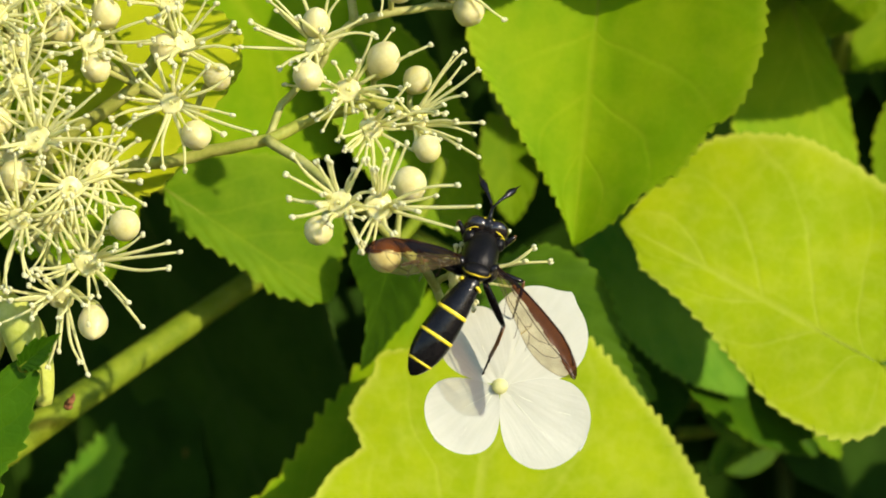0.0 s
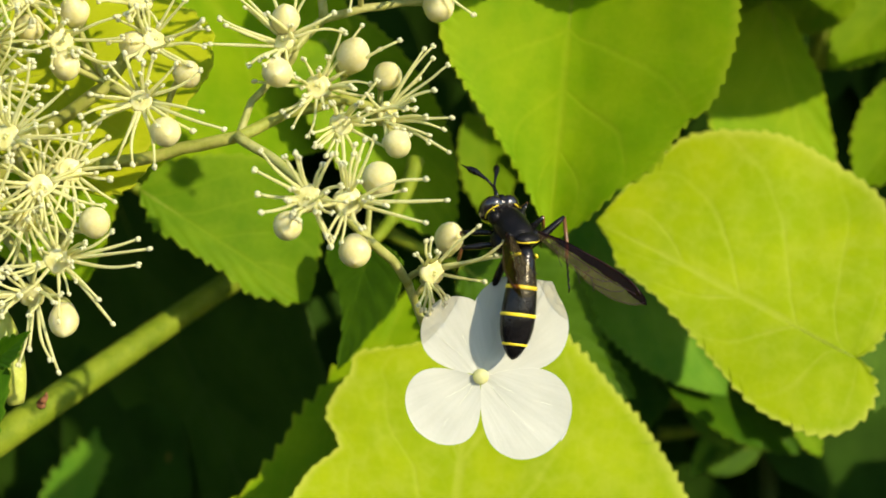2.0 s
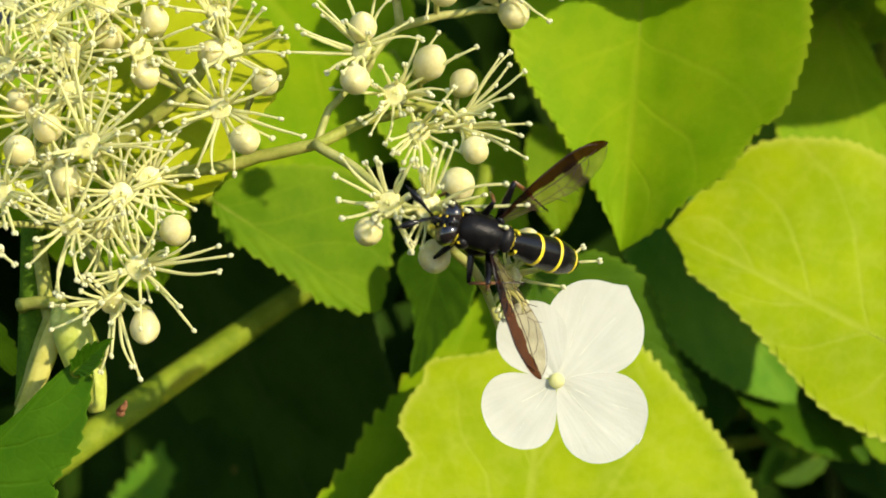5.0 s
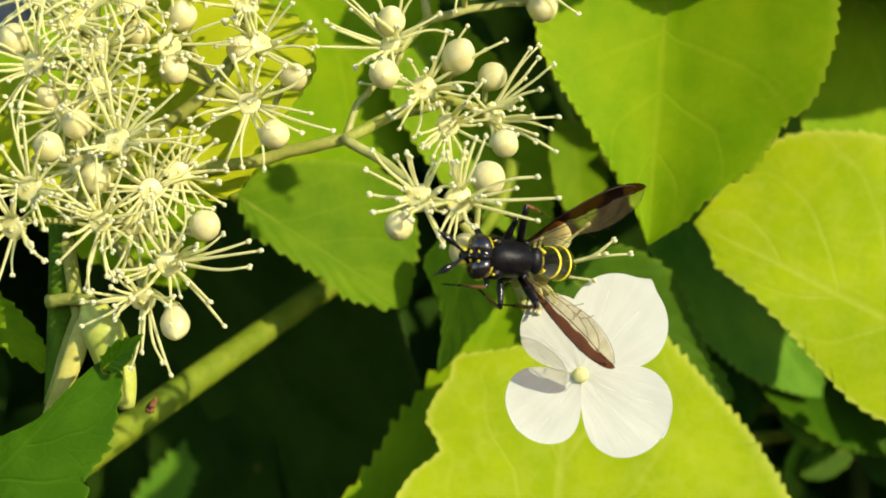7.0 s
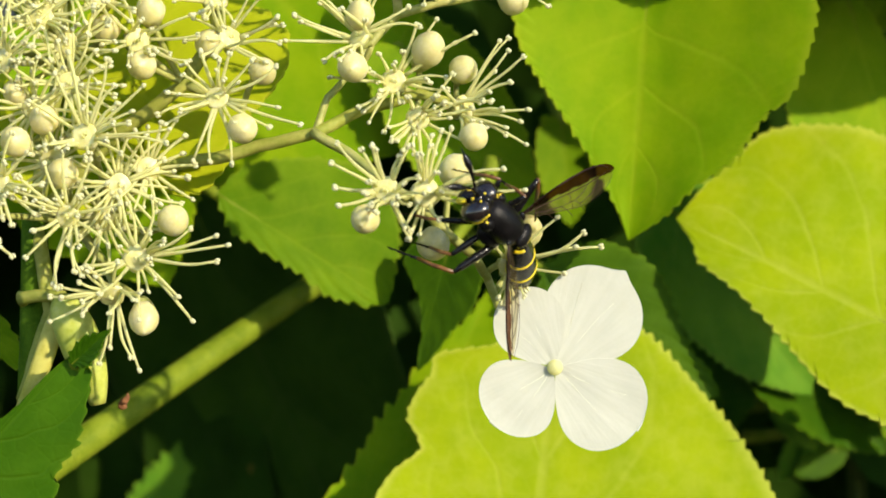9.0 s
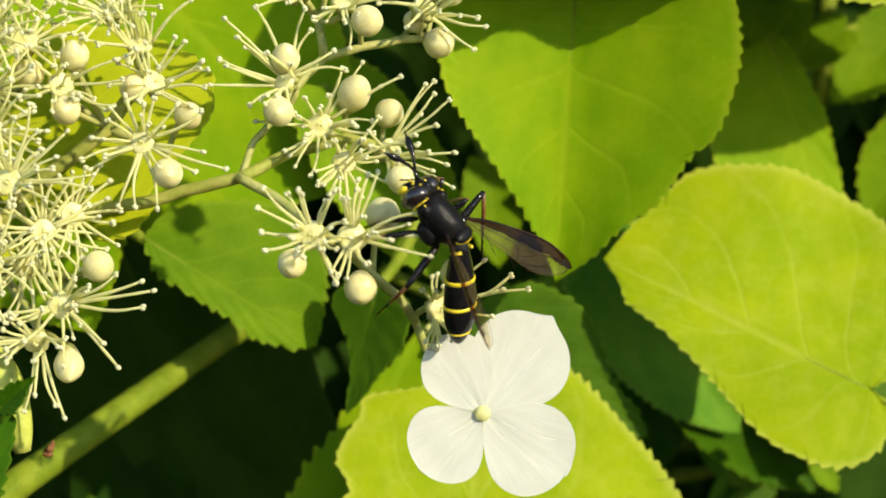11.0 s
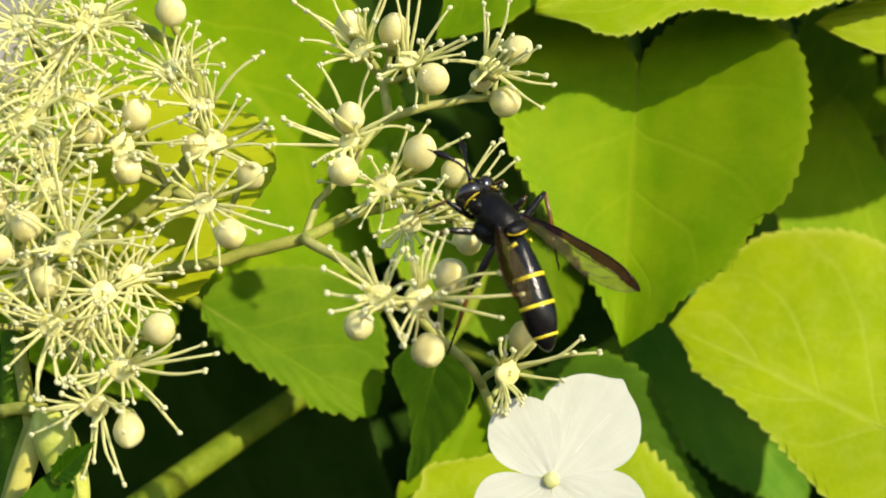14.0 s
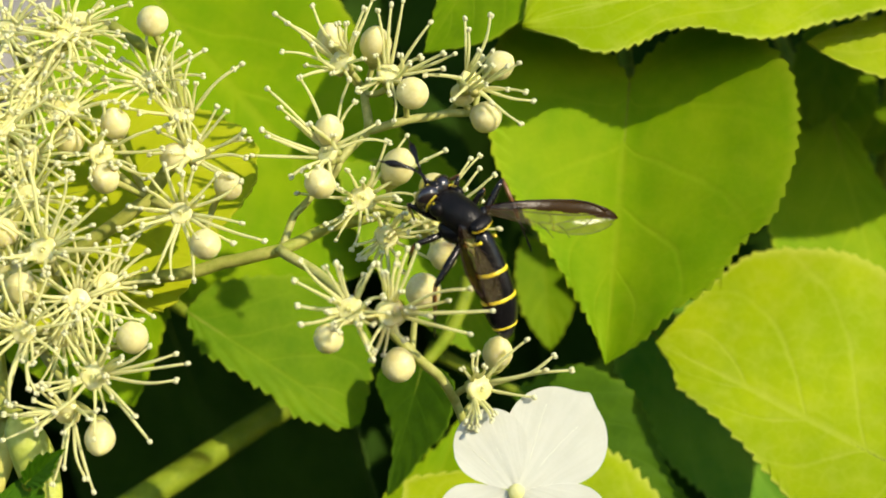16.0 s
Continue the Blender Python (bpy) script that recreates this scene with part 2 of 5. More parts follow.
def wing_material(name, tint, stain, clear, rough, spec):
    """A wing's membrane: a share of light passes and takes on the stain, the rest meets a thin glossy skin."""
    m, t, p, out = nodes_of(name)
    c = t.nodes.new("ShaderNodeTexCoord").outputs["Object"]
    cloud = ramp(t, noise_of(t, c, 600.0), 0.3, 0.7)
    t.links.new(mix_colour(t, cloud, tint, tuple(v * 0.5 for v in tint)), p.inputs["Base Color"])
    p.inputs["Roughness"].default_value = rough
    p.inputs["Specular IOR Level"].default_value = spec
    t.links.new(bump_of(t, noise_of(t, c, 1100.0), 0.35, 0.00012), p.inputs["Normal"])
    tr = t.nodes.new("ShaderNodeBsdfTransparent")
    t.links.new(mix_colour(t, cloud, stain, tuple(v * 0.75 for v in stain)), tr.inputs["Color"])
    mx = t.nodes.new("ShaderNodeMixShader")
    mx.inputs[0].default_value = clear
    t.links.new(p.outputs[0], mx.inputs[1])
    t.links.new(tr.outputs[0], mx.inputs[2])
    t.links.new(mx.outputs[0], out.inputs["Surface"])
    return m


WING_DARK = wing_material("smoky_brown_membrane", (0.008, 0.0035, 0.0020), (0.42, 0.135, 0.028), 0.40, 0.24, 0.16)
WING_CLEAR = wing_material("clear_membrane", (0.30, 0.23, 0.11), (0.96, 0.89, 0.68), 0.86, 0.16, 0.25)


# ---- mesh helpers ----
def finish(name, bm, mats, parent=None, smooth=True):
    me = bpy.data.meshes.new(name)
    bm.to_mesh(me)
    bm.free()
    for m in mats if isinstance(mats, (list, tuple)) else [mats]:
        me.materials.append(m)
    if smooth:
        me.polygons.foreach_set("use_smooth", [True] * len(me.polygons))
    ob = new(name, me)
    ob.parent = parent
    return ob


def part(name, bm, material, parent, label=""):
    return tagged(finish(name, bm, material, parent), label)


def thing(name, place, label, category, group=""):
    ob = new(name)
    ob.empty_display_size = 0.002
    ob.matrix_world = Matrix.Translation(Vector(place) * MM)
    return tagged(ob, label, category, group)


def tube(bm, points, radii, sides=8, slot=0):
    """A tube along points; radii at each point, closed by small caps."""
    pts = [Vector(p) for p in points]
    rings = []
    up = Vector((0.31, 0.52, 0.79))
    for i, p in enumerate(pts):
        d = (pts[min(i + 1, len(pts) - 1)] - pts[max(i - 1, 0)]).normalized()
        a = d.cross(up).normalized()
        b = d.cross(a)
        r = radii[i] if isinstance(radii, (list, tuple)) else radii
        rings.append([bm.verts.new(p + (a * math.cos(q) + b * math.sin(q)) * r) for q in (2 * math.pi * j / sides for j in range(sides))])
    for r0, r1 in zip(rings, rings[1:]):
        for j in range(sides):
            f = bm.faces.new((r0[j], r0[(j + 1) % sides], r1[(j + 1) % sides], r1[j]))
            f.material_index = slot
    bm.faces.new(rings[0][::-1]).material_index = slot
    bm.faces.new(rings[-1]).material_index = slot


def bend(a, b, sag=(0, 0, 0), n=8):
    """Points of a curved line from a to b."""
    a, b, sag = Vector(a), Vector(b), Vector(sag)
    return [a.lerp(b, i / n) + sag * (4 * (i / n) * (1 - i / n)) for i in range(n + 1)]


def ball(bm, centre, radii, turn=None, u=14, v=10, slot=0):
    """An ellipsoid."""
    m = Matrix.Translation(centre) @ (turn or Matrix()) @ Matrix.Diagonal((*radii, 1))
    got = bmesh.ops.create_uvsphere(bm, u_segments=u, v_segments=v, radius=1.0, matrix=m)
    for f in {f for vert in got["verts"] for f in vert.link_faces}:
        f.material_index = slot


def lathe(bm, rows, sides=24, flat=1.0, curve=0.0, slot=0):
    """Rings (distance back along -Y, radius); flat squashes the height, curve bends the axis down."""
    rings = []
    for d, r in rows:
        z = -curve * d * d
        rings.append([bm.verts.new((r * math.cos(q), -d, z + flat * r * math.sin(q))) for q in (2 * math.pi * j / sides for j in range(sides))])
    for r0, r1 in zip(rings, rings[1:]):
        for j in range(sides):
            bm.faces.new((r0[j], r1[j], r1[(j + 1) % sides], r0[(j + 1) % sides])).material_index = slot
    bm.faces.new(rings[0]).material_index = slot
    bm.faces.new(rings[-1][::-1]).material_index = slot


# ---- closing structure ----
def sheet(name, size, place, turn, mat, label):
    bm = bmesh.new()
    bmesh.ops.create_grid(bm, x_segments=24, y_segments=24, size=size)
    for v in bm.verts:
        v.co.z += 0.012 * noise.noise(v.co * 3.0)
    ob = finish(name, bm, mat)
    ob.matrix_world = pose(*place, *turn)
    return tagged(ob, label, kind="structure")


sheet("ground", 60.0, (0, 0, -0.75), (0, 0, 0), SOIL, "dark bare soil below the shrub")


def wall():
    bm = bmesh.new()
    bmesh.ops.create_cube(bm, size=1.0, matrix=Matrix.Diagonal((3.0, 0.2, 2.2, 1)))
    bmesh.ops.subdivide_edges(bm, edges=bm.edges[:], cuts=5, use_grid_fill=True)
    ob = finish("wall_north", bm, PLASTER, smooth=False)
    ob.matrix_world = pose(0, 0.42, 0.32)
    tagged(ob, "assumed wall behind the climbing shrub, near black for the shade in its gaps", kind="structure")


wall()


# ---- leaves ----
def margin(points, length):
    """A smooth line through a leaf's margin from its base to its tip, as a function of 0 to 1, and its length."""
    pts = [Vector((0, 0))] + [Vector(p) for p in points] + [Vector((0, length))]
    line = []
    for i in range(len(pts) - 1):
        p0, p1, p2, p3 = pts[max(i - 1, 0)], pts[i], pts[i + 1], pts[min(i + 2, len(pts) - 1)]
        for k in range(12):
            f = k / 12
            line.append(0.5 * (2 * p1 + (p2 - p0) * f + (2 * p0 - 5 * p1 + 4 * p2 - p3) * f * f + (3 * p1 - p0 - 3 * p2 + p3) * f ** 3))
    line.append(pts[-1])
    run = [0.0]
    for p, q in zip(line, line[1:]):
        run.append(run[-1] + (q - p).length)

    def at(f):
        d = f * run[-1]
        k = min(max(int(np.searchsorted(run, d)) - 1, 0), len(line) - 2)
        return line[k].lerp(line[k + 1], (d - run[k]) / max(run[k + 1] - run[k], 1e-9))

    return at, run[-1]


def oval(half, length, belly=0.42, lobe=0.06):
    """Margin points of a plain ovate half blade."""
    return [(half * 0.55, -lobe * length), (half * 0.9, 0.12 * length), (half, belly * length), (half * 0.78, 0.68 * length), (half * 0.36, 0.88 * length)]


def leaf(base, tip, label, mat, left, right=None, facing=(0.10, -0.95, 0.25), fold=0.12, curl=0.02, wave=0.02, tooth=1.5, jag=0.42, seed=1, stalk=None, half=9):
    """A hydrangea leaf from its base to its tip (millimetres); left and right: its margins, across and along the blade."""
    name = "leaf"
    rng = random.Random(seed)
    base, tip = Vector(base) * MM, Vector(tip) * MM
    ay = (tip - base).normalized()
    az = Vector(facing) - ay * ay.dot(Vector(facing))
    az.normalize()
    ax = ay.cross(az)
    length = (tip - base).length / MM
    if isinstance(left, (int, float)):
        left, right = [(-x, y) for x, y in oval(left, length)], oval(right or left, length)
    sides = [margin(left, length), margin(right, length)]
    n = max(24, round(max(run for _, run in sides) / tooth) * 6)
    cols = 2 * half + 1
    bites = [[rng.uniform(0.45, 1.5) for _ in range(200)] for _ in range(2)]
    shift = [rng.uniform(0, 1), rng.uniform(0, 1)]
    top, uv = [], []
    for i in range(n + 1):
        s = i / n
        rims = []
        for e, (at, run) in enumerate(sides):
            p = at(s)
            bite = Vector((0, 0))
            if 0.02 < s < 0.985:
                d = at(min(s + 0.01, 1)) - at(max(s - 0.01, 0))
                out = Vector((d.y, -d.x)).normalized() * (1 if e else -1)
                pos = s * run / tooth + shift[e] + 0.2 * math.sin(s * 23 + seed + e)
                f = pos - math.floor(pos)
                saw = f / 0.72 if f < 0.72 else (1 - f) / 0.28
                big = bites[e][int(pos)] * (jag[e] if isinstance(jag, tuple) else jag) * min(1, 8 * (1 - s))
                bite = out * ((saw - 0.4) * big) + d.normalized() * (saw * 0.3 * big)
            rims.append((p, bite))
        for j in range(cols):
            u = j / half - 1
            u = math.copysign(abs(u) ** 0.85, u)
            a = abs(u)
            rim, bite = rims[int(u > 0)]
            x, y = rim.x * a, s * length + (rim.y - s * length) * a ** 1.35
            if a > 0.999:
                x, y = x + bite.x, y + bite.y
            z = fold * abs(rim.x) * a ** 1.2 - curl * length * (y / length) ** 2
            z += wave * length * noise.noise(Vector((x * 0.09 + seed, y * 0.09, seed * 1.7))) * (0.3 + a)
            z += 0.10 * math.sin((s - 0.3 * a) * 44) * a * (1 - a * 0.6)
            top.append((x * MM, y * MM, z * MM))
            uv.append(((u + 1) / 2, s))
    thick = 0.00022
    count = len(top)
    verts = top + [(x, y, z - thick) for x, y, z in top]
    faces = []
    for i in range(n):
        for j in range(cols - 1):
            a, b, c, d = i * cols + j, i * cols + j + 1, (i + 1) * cols + j + 1, (i + 1) * cols + j
            faces.append((a, b, c, d))
            faces.append((a + count, d + count, c + count, b + count))
    rim = [j for j in range(cols)] + [(i + 1) * cols - 1 for i in range(1, n + 1)] + [n * cols + j for j in range(cols - 2, -1, -1)] + [i * cols for i in range(n - 1, 0, -1)]
    for a, b in zip(rim, rim[1:] + rim[:1]):
        faces.append((a, a + count, b + count, b))
    me = bpy.data.meshes.new(name)
    me.from_pydata(verts, [], faces)
    edge = {tuple(sorted((p + k, q + k))) for p, q in zip(rim, rim[1:] + rim[:1]) for k in (0, count)}
    for e in me.edges:
        e.use_edge_sharp = tuple(sorted(e.vertices)) in edge
    layer = me.uv_layers.new(name="map")
    for loop in me.loops:
        layer.data[loop.index].uv = uv[loop.vertex_index % count]
    me.polygons.foreach_set("use_smooth", [True] * len(me.polygons))
    me.materials.append(mat)
    ob = new(name, me)
    m = Matrix((ax, ay, az)).transposed().to_4x4()
    ob.matrix_world = Matrix.Translation(base) @ m
    tagged(ob, label, "leaf", "hydrangea leaves")
    # midrib stands out below the blade; the stalk leaves the base
    length *= MM
    bm = bmesh.new()
    steps = 14
    mids = [top[k * n // steps * cols + half] for k in range(steps + 1)]
    tube(bm, [Vector((x, y * 0.985, z - thick - 0.0001)) for x, y, z in mids], [0.00042 * (1 - 0.8 * k / steps) for k in range(steps + 1)], 6)
    part("midrib", bm, STEM, ob)
    bm = bmesh.new()
    end = m.transposed() @ (Vector(stalk) * MM - base) if stalk else Vector((0.001, -0.010, -0.006))
    tube(bm, bend((0, 0.0004, -thick - 0.0001), end.to_3d(), (0, 0, -0.0015)), [0.0006 + 0.00004 * k for k in range(9)], 8)
    part("leaf_stalk", bm, STEM, ob)
    return ob


leaf((21.9, 29.0, 27.6), (19.3, 27.0, -1.2), "large yellow-green hydrangea leaf hanging tip down, partly shaded", SPRING,
     [(-1.3, -2.5), (-4.8, -5.3), (-9.6, -6.0), (-13.3, -4.0), (-16.1, -0.8), (-17.2, 4.4), (-16.8, 9.0), (-15.3, 13.7), (-12.8, 16.1), (-10.0, 20.6), (-6.5, 23.2), (-3.8, 26.2)],
     [(1.9, -2.6), (5.9, -5.2), (10.6, -5.2), (13.2, -2.8), (13.6, 2.3), (13.3, 6.5), (12.0, 10.8), (6.5, 18.2), (3.9, 21.8), (1.3, 26.0)], (-0.12, -0.95, 0.25), 0.30, seed=3, stalk=(22, 40, 35))
leaf((51.6, 27.0, -12.8), (25.1, 34.0, 1.4), "broad lime-green toothed leaf in full sun", LIME,
     [(-0.2, -1.2), (-1.7, -3.2), (-4.3, -3.7), (-7.4, -2.6), (-9.5, 0.1), (-9.9, 4.2), (-9.5, 7.5), (-7.9, 11.7), (-6.0, 16.5), (-4.3, 21.8), (-3.3, 26.3), (-1.6, 28.1)],
     [(2.0, -1.1), (6.5, -1.1), (12.1, 1.4), (17.0, 4.6), (18.7, 8.2), (19.3, 13.0), (19.3, 18.0), (18.0, 21.2), (16.4, 24.4), (14.1, 27.1), (11.2, 28.4), (5.8, 29.8)], fold=-0.05, seed=5, stalk=(50, 42, -16))
leaf((-23.5, 32.0, 4.0), (-5.4, 34.1, -7.6), "fresh green toothed leaf behind the flower heads", MID,
     [(-4.6, 1.4), (-9.8, 8.2), (-10.7, 13.7), (-7.6, 18.2), (-2.9, 20.6)],
     [(2.6, 3.3), (2.6, 6.0), (2.7, 8.6), (2.6, 11.9), (2.9, 15.8), (2.1, 18.3), (1.3, 20.2)], (-0.05, -0.93, 0.35), 0.06, tooth=1.6, jag=0.5, seed=7, stalk=(-28, 32, 8))
leaf((6.9, 23.7, -53.7), (12.5, 32.4, -8.6), "big lime leaf under the white floret with a wavy margin", LIME,
     [(-16.3, 9.4), (-19.3, 18.7), (-16.7, 24.9), (-15.3, 27.6), (-13.0, 29.9), (-13.2, 31.3), (-14.5, 33.2), (-14.0, 35.7), (-12.6, 38.2), (-12.6, 39.9), (-10.8, 40.8), (-5.6, 42.3)],
     [(23.9, 12.6), (26.9, 22.1), (24.3, 29.3), (19.7, 35.9), (15.8, 39.6), (11.6, 43.5), (8.8, 45.5), (4.2, 46.6)], (0.05, -0.94, 0.30), 0.05, seed=9, tooth=1.3, jag=(0.28, 0.5))
leaf((-13.2, 34.9, -50.6), (5.8, 41.2, -5.2), "green toothed leaf in the shade of a lime leaf", SPRING,
     [(-10.5, 11.9), (-7.7, 21.3), (-6.2, 26.8), (-6.1, 29.2), (-5.5, 31.7), (-4.6, 34.1), (-4.2, 36.5), (-3.3, 39.2), (-2.6, 41.0), (-1.9, 42.7), (-0.9, 44.9), (-0.4, 47.4)],
     [(10.0, 13.9), (9.8, 30.2), (8.1, 39.5), (4.5, 47.4)], (0.05, -0.94, 0.30), 0.05, tooth=2.2, jag=0.8, seed=11)
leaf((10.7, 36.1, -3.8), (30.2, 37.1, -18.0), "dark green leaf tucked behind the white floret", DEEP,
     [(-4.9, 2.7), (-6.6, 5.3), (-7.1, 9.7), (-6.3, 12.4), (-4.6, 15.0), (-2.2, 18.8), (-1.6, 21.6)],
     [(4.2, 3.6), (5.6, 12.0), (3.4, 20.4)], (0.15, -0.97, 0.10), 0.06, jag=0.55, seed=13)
# deep green adds to the dimness of a leaf facing away from the sun
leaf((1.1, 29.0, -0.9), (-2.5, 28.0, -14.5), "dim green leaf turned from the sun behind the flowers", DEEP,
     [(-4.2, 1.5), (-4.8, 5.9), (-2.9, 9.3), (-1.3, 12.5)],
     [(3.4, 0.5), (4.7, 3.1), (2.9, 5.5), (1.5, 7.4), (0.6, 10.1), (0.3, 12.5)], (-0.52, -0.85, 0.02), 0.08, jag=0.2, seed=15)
leaf((14.2, 56, 13.0), (15.2, 55, 0.5), "small pale green leaf deep in the shrub", GREEN, 3.5, seed=17)
leaf((-4.2, 37.9, 20.2), (10.2, 39.0, -1.4), "bright green leaf behind the flower branch", GREEN, 7.0, facing=(0.2, -0.93, 0.3), seed=19)
leaf((-35.2, 11.5, 13.3), (-14.2, 10.5, 17.5), "golden yellow leaf behind the flower head", GOLD,
     [(-9.1, 4.9), (-8.7, 11.5), (-6.1, 17.2), (-3.2, 20.6), (-1.1, 21.8)],
     [(7.2, 0.8), (9.2, 6.9), (10.2, 12.7), (6.6, 17.2), (2.6, 21.0)], (0.15, -0.92, 0.35), 0.04, jag=0.3, seed=21)
leaf((-29.7, 10.0, 5.7), (-19.4, 9.0, 6.6), "golden leaf tip under the flower branch", GOLD,
     [(-1.9, 3.7), (-1.7, 8.6)], [(2.8, 3.8), (3.4, 7.0), (1.9, 9.1)], (0.1, -0.9, 0.4), 0.04, jag=0.3, seed=22)
leaf((-32.6, 37.6, 42.6), (-2.5, 38.2, 9.0), "mid-green leaf behind the upper flowers", SPRING,
     [(-13.8, 10.4), (-14.3, 21.8), (-11.8, 31.7), (-6.9, 39.2)], [(13.8, 1.7), (23.4, 11.1), (24.7, 26.3), (14.3, 37.5)], (0.0, -0.99, 0.03), 0.08, jag=0.3, seed=23)
leaf((-46.5, 15.0, 13.5), (-33.0, 13.0, 1.5), "yellow-green leaf low behind the flower head", GOLD, 5.0, facing=(0.1, -0.9, 0.4), fold=0.05, jag=0.3, seed=30)
leaf((-43.0, 32, 22.0), (-29.0, 34, -6.0), "green leaf deep behind the flower head", SPRING, 12.0, facing=(0.0, -0.93, 0.36), seed=24)
leaf((74.6, 25.0, 46.3), (10.6, 17.0, 32.3), "yellow-green leaf with a wavy margin overhanging the others", LIME,
     [(-8.2, 7.0), (-6.9, 18.4), (-7.4, 28.0), (-7.7, 34.6), (-7.6, 38.0), (-7.9, 40.4), (-8.4, 42.9), (-8.2, 45.4), (-7.1, 47.6), (-5.6, 49.9), (-4.9, 53.1), (-5.5, 55.5), (-5.8, 58.7), (-4.8, 61.0), (-3.2, 62.2), (-1.8, 63.7)],
     [(11.6, 0.8), (23.5, 18.0), (23.9, 40.0), (13.1, 55.5), (5.8, 62.9)], (0.15, -0.85, 0.50), 0.03, jag=0.35, tooth=1.2, seed=25)
# same leaf's end bent from the sun, its shade given by GREEN instead of LIME
leaf((9.0, 24.0, 42.3), (0.9, 22.0, 29.5), "turned-down end of the overhanging leaf, in darker green for its shade", GREEN,
     [(-6.7, 1.2), (-8.2, 6.3), (-6.8, 9.4), (-5.7, 11.4), (-3.3, 13.3)], [(2.2, 1.9), (2.3, 7.6), (1.2, 11.9)], (-0.35, -0.85, 0.1), 0.05, jag=0.2, seed=28)
leaf((87.0, 28.0, 37.0), (39.0, 22.0, 31.1), "lime leaf reaching in above the others", LIME,
     [(-6.9, 14.3), (-7.9, 24.8), (-6.6, 35.1), (-4.4, 42.3), (-2.6, 45.6), (-1.3, 47.3)],
     [(11.2, 7.3), (9.8, 31.1), (2.5, 40.0), (1.5, 43.7), (0.9, 46.8)], fold=0.04, jag=0.35, seed=26)
leaf((46.2, 51.0, 28.9), (53.6, 49.0, 0.7), "green leaf half in shade behind the others", SPRING,
     [(-2.4, 5.3), (-3.2, 9.6), (-3.7, 11.8), (-3.6, 16.5), (-3.2, 21.9)], [(6.6, 2.0), (10.5, 8.5), (10.2, 18.7), (4.6, 26.8)], fold=0.06, jag=0.3, seed=27)
leaf((50.5, 58, 33.0), (44.8, 57, 21.5), "mid-green leaf lit between the others", GREEN, 4.2, facing=(0.15, -0.93, 0.3), seed=51)
leaf((47.0, 50, 36.5), (44.0, 49, 25.5), "pale green leaf with a bright glint in the shrub", GREEN, 4.0, facing=(0.3, -0.9, 0.3), seed=52)
# added dark leaf where there is only a shaded gap
leaf((2.0, 66, 52.0), (11.0, 66, 26.0), "large leaf with its deep shade coloured in", SHADE, 13.0, facing=(-0.8, -0.6, 0.0), seed=53)
leaf((67.0, 56, 17.0), (58.5, 55, 5.5), "pale green leaf in the shrub's depth", GREEN, 5.2, facing=(0.1, -0.9, 0.5), seed=29)
leaf((58.0, 60, 29.0), (50.0, 60, 24.5), "small green leaf in the shrub's depth", GREEN, 3.0, facing=(0.1, -0.9, 0.4), seed=31)
leaf((66.0, 62, 30.0), (56.0, 60, 20.0), "small lit green leaf in the shrub's depth", GREEN, 4.5, facing=(0.2, -0.9, 0.4), seed=32)
# deep green instead of mid-green, to hold down its sunlit patches
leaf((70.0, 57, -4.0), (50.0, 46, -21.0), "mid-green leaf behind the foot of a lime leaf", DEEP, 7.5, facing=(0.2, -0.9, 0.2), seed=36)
leaf((50.5, 50, -20.5), (53.5, 50, -26.0), "small lit leaf below a lime leaf", GREEN, 1.6, facing=(0.2, -0.9, 0.2), seed=38)
leaf((-45.0, -1.0, -24.9), (-31.3, -3.0, -10.6), "dark green toothed leaf at the foot of the flower head", RICH,
     [(-4.1, 3.1), (-2.3, 7.1), (-0.7, 11.3), (-0.5, 16.3)], [(6.4, -1.0), (7.8, 3.6), (7.6, 8.6), (6.0, 10.7), (5.6, 13.8), (3.5, 17.4), (2.1, 19.2)], (0.35, -0.85, 0.35), 0.10, tooth=1.5, jag=(0.05, 0.55), seed=33)
leaf((-31.9, -3.0, -12.0), (-28.2, -5.0, -8.8), "curled dark leaf tip at the foot of the flower head", RICH,
     [(-0.9, 1.2), (-0.8, 3.3)], [(1.2, 1.7), (0.8, 3.5)], (0.5, -0.7, 0.5), 0.5, jag=0.3, tooth=1.0, seed=34)
leaf((-43.6, 86.3, -43.5), (-33.1, 86.3, -26.4), "small green leaf low in the shrub", TEAL, [(-2.4, 3.7), (-3.2, 9.8), (-2.0, 15.9)], [(2.7, 4.9), (2.9, 11.0), (1.5, 17.1)], (0.0, -0.95, 0.3), 0.1, tooth=1.8, jag=0.9, seed=35)
leaf((-47.5, 12, -5.0), (-38.5, 12, -13.5), "small bright leaf beside the main stem", GREEN, 1.9, facing=(0.2, -0.9, 0.2), seed=39)
# leaf in shade, darkened by its colour too
leaf((-34.0, 76, 8.0), (-6.0, 76, -56.0), "large leaf with its deep shade coloured in", SHADE, 29.0, facing=(-0.75, -0.66, 0.0), seed=37)
leaf((26.0, 50, 3.0), (43.0, 52, -19.0), "mottled green leaf in broken shade", TEAL, 8.5, facing=(0.3, -0.9, 0.1), fold=0.2, wave=0.06, seed=41)
# the next two leaves have their shade toned into the green
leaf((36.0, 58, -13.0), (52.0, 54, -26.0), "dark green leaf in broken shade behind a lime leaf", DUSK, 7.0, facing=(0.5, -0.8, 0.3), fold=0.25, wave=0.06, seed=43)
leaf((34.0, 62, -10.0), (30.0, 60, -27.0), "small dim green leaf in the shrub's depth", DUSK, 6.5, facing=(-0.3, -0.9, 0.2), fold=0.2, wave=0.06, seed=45)
